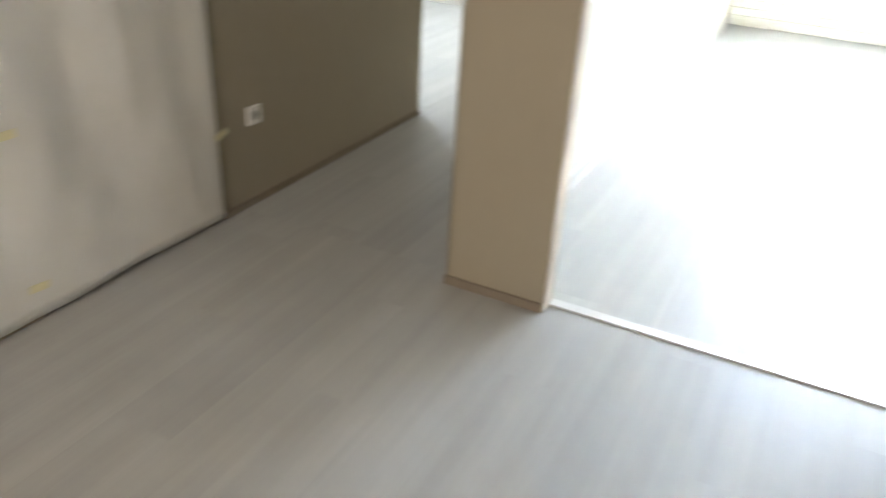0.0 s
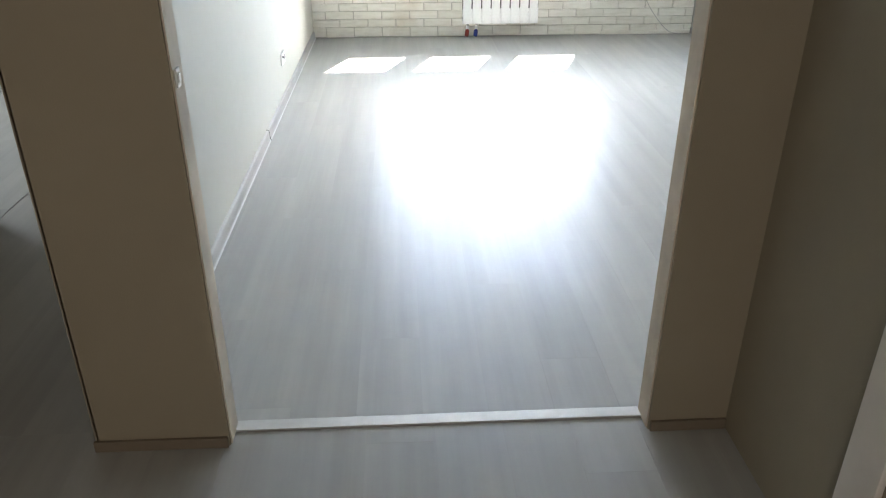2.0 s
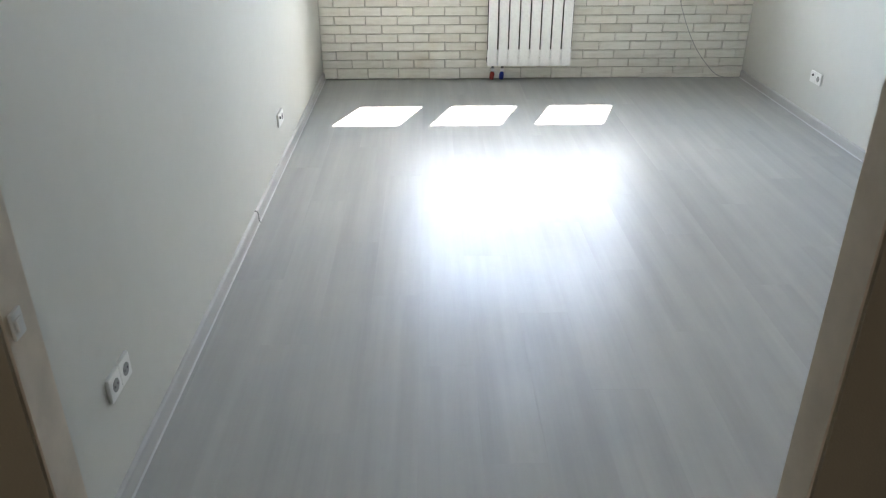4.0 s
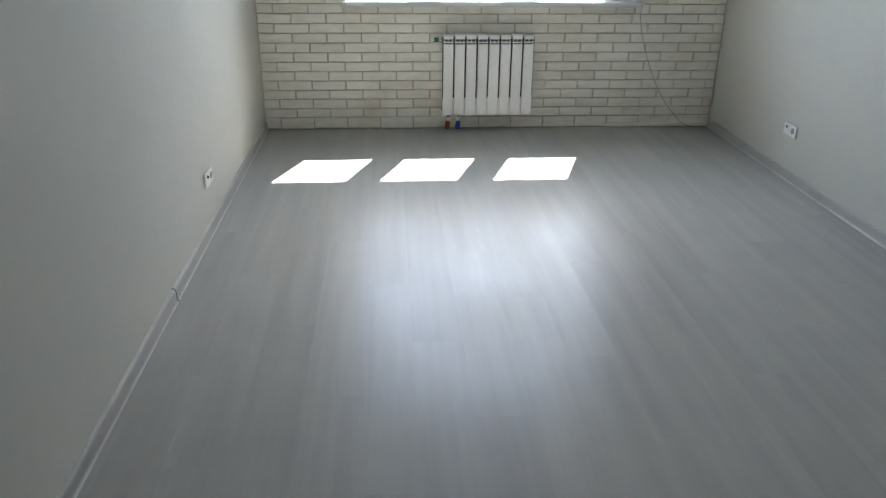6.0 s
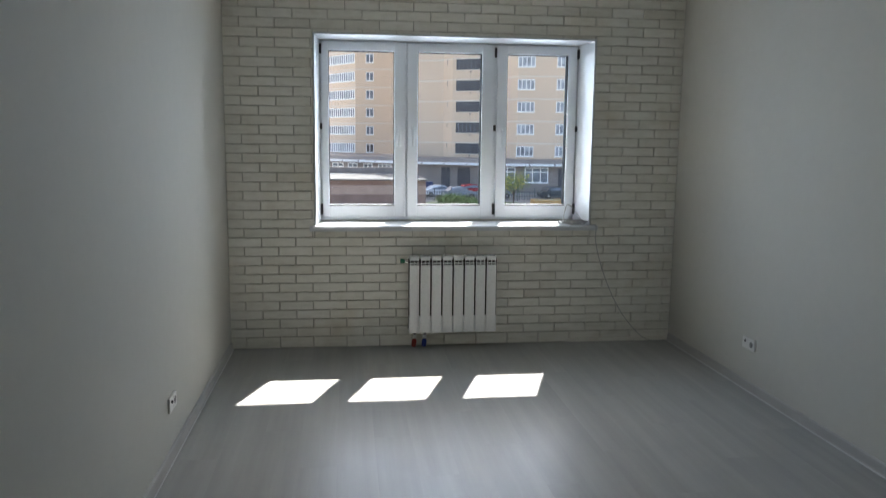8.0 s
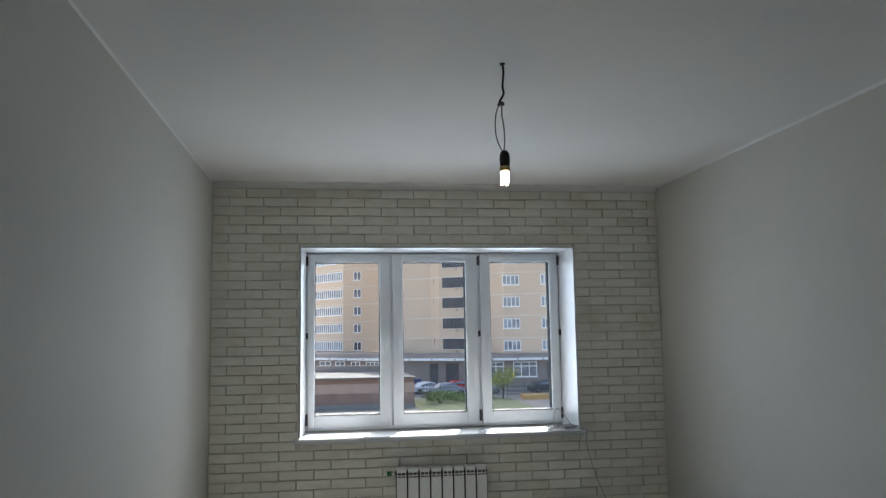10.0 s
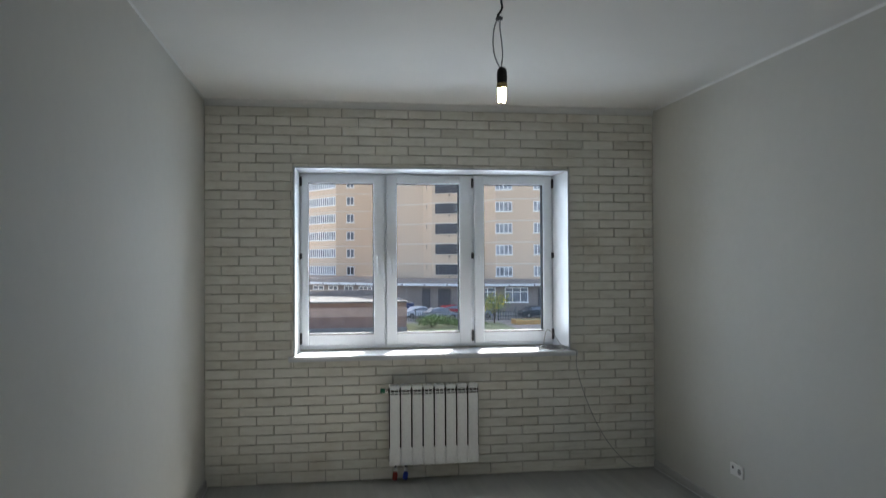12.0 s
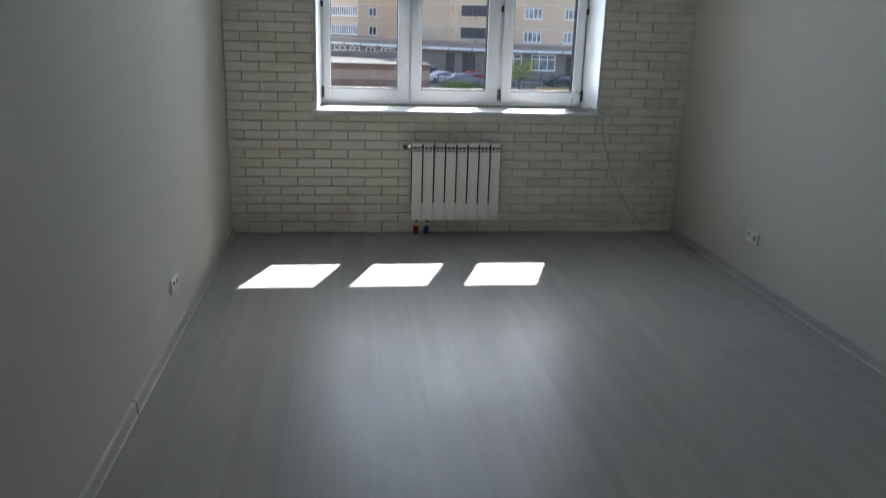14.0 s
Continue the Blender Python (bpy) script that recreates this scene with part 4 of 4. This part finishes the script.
# waste containers by the yard
M_BIN = plain("blue_bin_paint", (0.03, 0.045, 0.11), 0.5, var=0.1)
for bx, bw in ((9.4, 1.7), (11.0, 1.3)):
    b_ = empty("waste_container", (bx, 92, GROUND), "blue metal waste container in the yard", "container", "waste containers")
    bm = prism(bmesh.new(), [(-bw / 2, -0.5), (bw / 2, -0.5), (bw / 2, 0.5), (-bw / 2, 0.5)], 0.15, 1.7)
    for v in bm.verts:
        if v.co.z < 0.5:
            v.co.x *= 0.88
            v.co.y *= 0.8
    part("body", bm, M_BIN, b_)
    part("lid", box(-bw / 2 - 0.05, bw / 2 + 0.05, -0.55, 0.55, 1.7, 1.82, 0.03), M_BIN, b_)
    for wx in (-0.4, 0.4):
        bm = bmesh.new()
        add_cyl(bm, 0.1, 0.1, 0.08, pose(wx * bw, -0.35, 0.1, 90, 0, 0), 12)
        part("wheel", bm, M_RUBBER, b_)

# fence
M_FENCE = plain("dark_green_railing", (0.06, 0.075, 0.07), 0.5)
fence = empty("fence", (20, 84, GROUND), "dark metal railing round the lawn", "fence")
bpy.context.view_layer.update()
post = mesh_of("post", box(-0.05, 0.05, -0.05, 0.05, 0, 1.55), M_FENCE)
bar = mesh_of("bar", box(-0.03, 0.03, -0.02, 0.02, 0.15, 1.1), M_FENCE)
for i in range(13):
    o = part("post", post, None, fence)
    o.location = (-11 + i * 2.0, 0, 0)
for i in range(120):
    o = part("bar", bar, None, fence)
    o.location = (-10.8 + i * 0.2, 0, 0)
for z in (0.15, 1.08):
    part("rail", box(-11, 13, -0.025, 0.025, z, z + 0.05), M_FENCE, fence)

# flower bed edge
M_BED = plain("bed_edge", (0.55, 0.33, 0.13), 0.8, var=0.15, scale=3)
bed = empty("flower_bed", (24.0, 79.5, GROUND), "low planted bed with an orange edge", "flower bed")
bpy.context.view_layer.update()
bm = bmesh.new()
for x0, x1, y0, y1 in ((-2.3, 2.3, -1.1, -0.9), (-2.3, 2.3, 0.9, 1.1), (-2.3, -2.1, -0.9, 0.9), (2.1, 2.3, -0.9, 0.9)):
    add_box(bm, x0, x1, y0, y1, 0.0, 0.5)
part("edge", bm, M_BED, bed, "orange painted kerb")
part("soil", box(-2.1, 2.1, -0.9, 0.9, 0.0, 0.46), M_GRASS, bed)


def leaf_material(name, c):
    k = Nodes(name, 0.6, 0, 0.3)
    gi = k.n("NewGeometry")
    k.color(k.ramp(gi.outputs["Random Per Island"], [(0.0, tuple(x * 0.6 for x in c)), (0.6, c), (1.0, tuple(min(1, x * 1.6) for x in c))]))
    return k.m


M_LEAF = leaf_material("leaves", (0.15, 0.21, 0.08))
M_YELLOW = leaf_material("yellow_flowers", (0.62, 0.50, 0.06))
M_BARK = plain("bark", (0.12, 0.09, 0.07), 0.9)


def shrub(m, height, width, label, name="shrub", trunk=0.25, flowers=0, seed=1, count=900):
    s = empty(name, m, label, name)
    r = random.Random(seed)
    bm = bmesh.new()
    add_cyl(bm, 0.09, 0.05, height * 0.6, Matrix.Translation((0, 0, height * 0.3)), 8)
    tips = []
    for k in range(9):
        a, e = r.uniform(0, 6.28), r.uniform(0.25, 0.5)
        tip = Vector((math.cos(a) * width * 0.38 * r.uniform(0.4, 1), math.sin(a) * width * 0.38 * r.uniform(0.4, 1), height * r.uniform(0.45, 0.92)))
        base = Vector((0, 0, height * r.uniform(0.05, trunk + 0.2)))
        d = tip - base
        add_cyl(bm, 0.04, 0.012, d.length, Matrix.Translation((base + tip) / 2) @ d.to_track_quat("Z", "Y").to_matrix().to_4x4(), 6)
        tips.append(tip)
    part("trunk", bm, M_BARK, s)

    def leaves(n, size):
        verts, faces = [], []
        for k in range(n):
            t = r.choice(tips)
            p = t + Vector((r.gauss(0, width * 0.14), r.gauss(0, width * 0.14), r.gauss(0, height * 0.13)))
            p.z = max(0.1, p.z)
            u = Vector((r.gauss(0, 1), r.gauss(0, 1), r.gauss(0, 1))).normalized() * size * r.uniform(0.6, 1.3)
            w = u.cross(Vector((r.gauss(0, 1), r.gauss(0, 1), r.gauss(0, 1)))).normalized() * size * 0.5
            b = len(verts)
            verts += [tuple(p - u), tuple(p + w), tuple(p + u), tuple(p - w)]
            faces.append((b, b + 1, b + 2, b + 3))
        return verts, faces
    v, f = leaves(count, 0.11)
    me = bpy.data.meshes.new("crown")
    me.from_pydata(v, [], f)
    me.materials.append(M_LEAF)
    part("crown", me, None, s)
    if flowers:
        v, f = leaves(flowers, 0.10)
        me = bpy.data.meshes.new("blossom")
        me.from_pydata(v, [], f)
        me.materials.append(M_YELLOW)
        part("blossom", me, None, s, "yellow blossom")
    return s


shrub(pose(19.6, 80, GROUND), 3.1, 3.9, "young shrub with yellow blossom beside the railing", "shrub", 0.3, 420, 3, 1000)
shrub(pose(11.9, 76, GROUND), 1.2, 3.4, "low spreading green bush on the lawn", "bush", 0.05, 0, 5, 1500)
shrub(pose(15.6, 75, GROUND), 0.7, 3.2, "low ragged green bush on the lawn", "bush", 0.05, 0, 11, 1200)
shrub(pose(14.0, 78, GROUND), 0.8, 2.4, "low green bush on the lawn", "bush", 0.05, 0, 8, 900)

# ---- brick tiles of the window wall ----
ROWS_N, PITCH, BL = 40, 0.0658, 0.2385
Z_BOT = 0.020
JOINT = 0.0024
rnd = random.Random(2)
tile_cache = {}


def tile_mesh(w, h, var):
    """A cast tile: rough, slightly domed face with chipped arrises."""
    key = (round(w, 3), round(h, 3), var)
    if key in tile_cache:
        return tile_cache[key]
    r = random.Random(int(w * 1000) * 7 + var * 131)
    xs = [-w / 2, -w / 2 + 0.004, -w / 6, w / 6, w / 2 - 0.004, w / 2]
    zs = [-h / 2, -h / 2 + 0.003, h / 2 - 0.003, h / 2]
    bm = bmesh.new()
    g = []
    for i, x in enumerate(xs):
        col = []
        for j, z in enumerate(zs):
            edge = i in (0, len(xs) - 1) or j in (0, 3)
            y = (0.0042 if edge else 0.0) + r.uniform(-0.0016, 0.0016)
            col.append(bm.verts.new((x + (r.uniform(-0.001, 0.001)), y, z + r.uniform(-0.0009, 0.0009))))
        g.append(col)
    for i in range(len(xs) - 1):
        for j in range(3):
            bm.faces.new((g[i][j], g[i + 1][j], g[i + 1][j + 1], g[i][j + 1]))
    rim = [g[i][0] for i in range(len(xs))] + [g[-1][j] for j in range(1, 4)] + [g[i][3] for i in range(len(xs) - 2, -1, -1)] + [g[0][j] for j in range(2, 0, -1)]
    back = [bm.verts.new((v.co.x, 0.0125, v.co.z)) for v in rim]
    for i in range(len(rim)):
        bm.faces.new((rim[i], back[i], back[(i + 1) % len(rim)], rim[(i + 1) % len(rim)]))
    bmesh.ops.recalc_face_normals(bm, faces=bm.faces)
    tile_cache[key] = mesh_of("brick", bm, M_BRICK)
    return tile_cache[key]


placed = []
for r_ in range(ROWS_N):
    z0 = Z_BOT + r_ * PITCH
    z1 = min(z0 + PITCH, 2.652)
    if r_ == 0:
        z0 = 0.003
    first = 0.112 if r_ % 2 == 0 else 0.232
    cuts = [0.0]
    x = first
    while x < RX - 0.02:
        cuts.append(x)
        x += BL
    cuts.append(RX)
    for a, b in zip(cuts, cuts[1:]):
        spans = [(a, b)]
        if z1 > 0.859 and z0 < WZ1:
            spans = []
            if a < WX0:
                spans.append((a, min(b, WX0)))
            if b > WX1:
                spans.append((max(a, WX1), b))
            m0, m1 = max(a, WX0), min(b, WX1)
            if m1 - m0 > 0.012 and z0 < 0.859 < z1 and 0.859 - z0 > 0.012:
                placed.append((m0, m1, z0, 0.859))
            if m1 - m0 > 0.012 and z0 < WZ1 < z1 and z1 - WZ1 > 0.012:
                placed.append((m0, m1, WZ1, z1))
        for p, q in spans:
            if q - p > 0.012:
                placed.append((p, q, z0, z1))
count = 0
rest = bmesh.new()
for p, q, z0, z1 in placed:
    w, h = q - p - JOINT, z1 - z0 - JOINT
    me = tile_mesh(w, h, rnd.randrange(7) if w > 0.2 else 0)
    at = Matrix.Translation(((p + q) / 2, rnd.uniform(-0.0045, 0.0015), (z0 + z1) / 2 + rnd.uniform(-0.0008, 0.0008))) @ pose(0, 0, 0, rnd.uniform(-0.8, 0.8), rnd.uniform(-0.25, 0.25), rnd.uniform(-0.5, 0.5)) @ Matrix.Diagonal((rnd.uniform(0.988, 1.0), 1.0, rnd.uniform(0.945, 1.005), 1.0))
    if count < 300:
        o = part("brick", me, None, wall_n)
        o.matrix_world = at
        count += 1
    else:
        k0 = len(rest.verts)
        rest.from_mesh(me)
        rest.verts.ensure_lookup_table()
        bmesh.ops.transform(rest, matrix=at, verts=rest.verts[k0:])
tagged(part("upper_bricks", rest, M_BRICK, wall_n), "rows of cream brick tiles above", "", "", "stuff")
# strip of tile laid on the floor line beside the corner
o = part("brick_strip", tile_mesh(0.80, 0.03, 3), None, wall_n, "narrow cut tile strip")
o.matrix_world = Matrix.Translation((2.88, -0.013, 0.018))

# ---- floor boards ----
floor = empty("floor", (0, 0, 0), "bleached grey oak laminate boards", "floor", "", "structure")
PW, PL = 0.186, 1.285
board_cache = {}


def board_mesh(w, ln):
    key = (round(w, 3), round(ln, 3))
    if key not in board_cache:
        bm = bmesh.new()
        c = 0.00012
        rows = []
        for inset, z in ((0.0, -0.012), (0.0, -0.0005), (c, 0.0)):
            rows.append([bm.verts.new((sx * (w / 2 - inset), sy * (ln / 2 - inset), z)) for sx, sy in ((-1, -1), (1, -1), (1, 1), (-1, 1))])
        for a, b in zip(rows, rows[1:]):
            for i in range(4):
                bm.faces.new((a[i], a[(i + 1) % 4], b[(i + 1) % 4], b[i]))
        bm.faces.new(rows[0][::-1])
        bm.faces.new(rows[-1])
        board_cache[key] = mesh_of("board", bm, M_FLOOR)
    return board_cache[key]


def lay(x0, x1, y0, y1, phase):
    """Boards along y in staggered columns over a rectangle."""
    x = x0 - phase
    col = 0
    while x < x1 - 0.005:
        a, b = max(x, x0), min(x + PW, x1)
        y = y0 - ((col * 0.37 + 0.2) % 1.0) * PL
        while y < y1 - 0.005:
            c, d = max(y, y0), min(y + PL, y1)
            if b - a > 0.008 and d - c > 0.02:
                o = part("board", board_mesh(b - a, d - c), None, floor)
                o.location = ((a + b) / 2, (c + d) / 2, 0)
            y += PL
        x += PW
        col += 1


lay(0.0, RX, -5.055, 0.01, (8 * PW - 0.779) % PW)
lay(-1.0, 1.60, -9.6, -5.055, 0.05)
lay(-1.0, -0.078, -5.055, -0.9, 0.05)
lay(-3.0, -1.0, -3.65, -0.9, 0.05)
lay(-1.8, -1.0, -6.0, -5.13, 0.0)
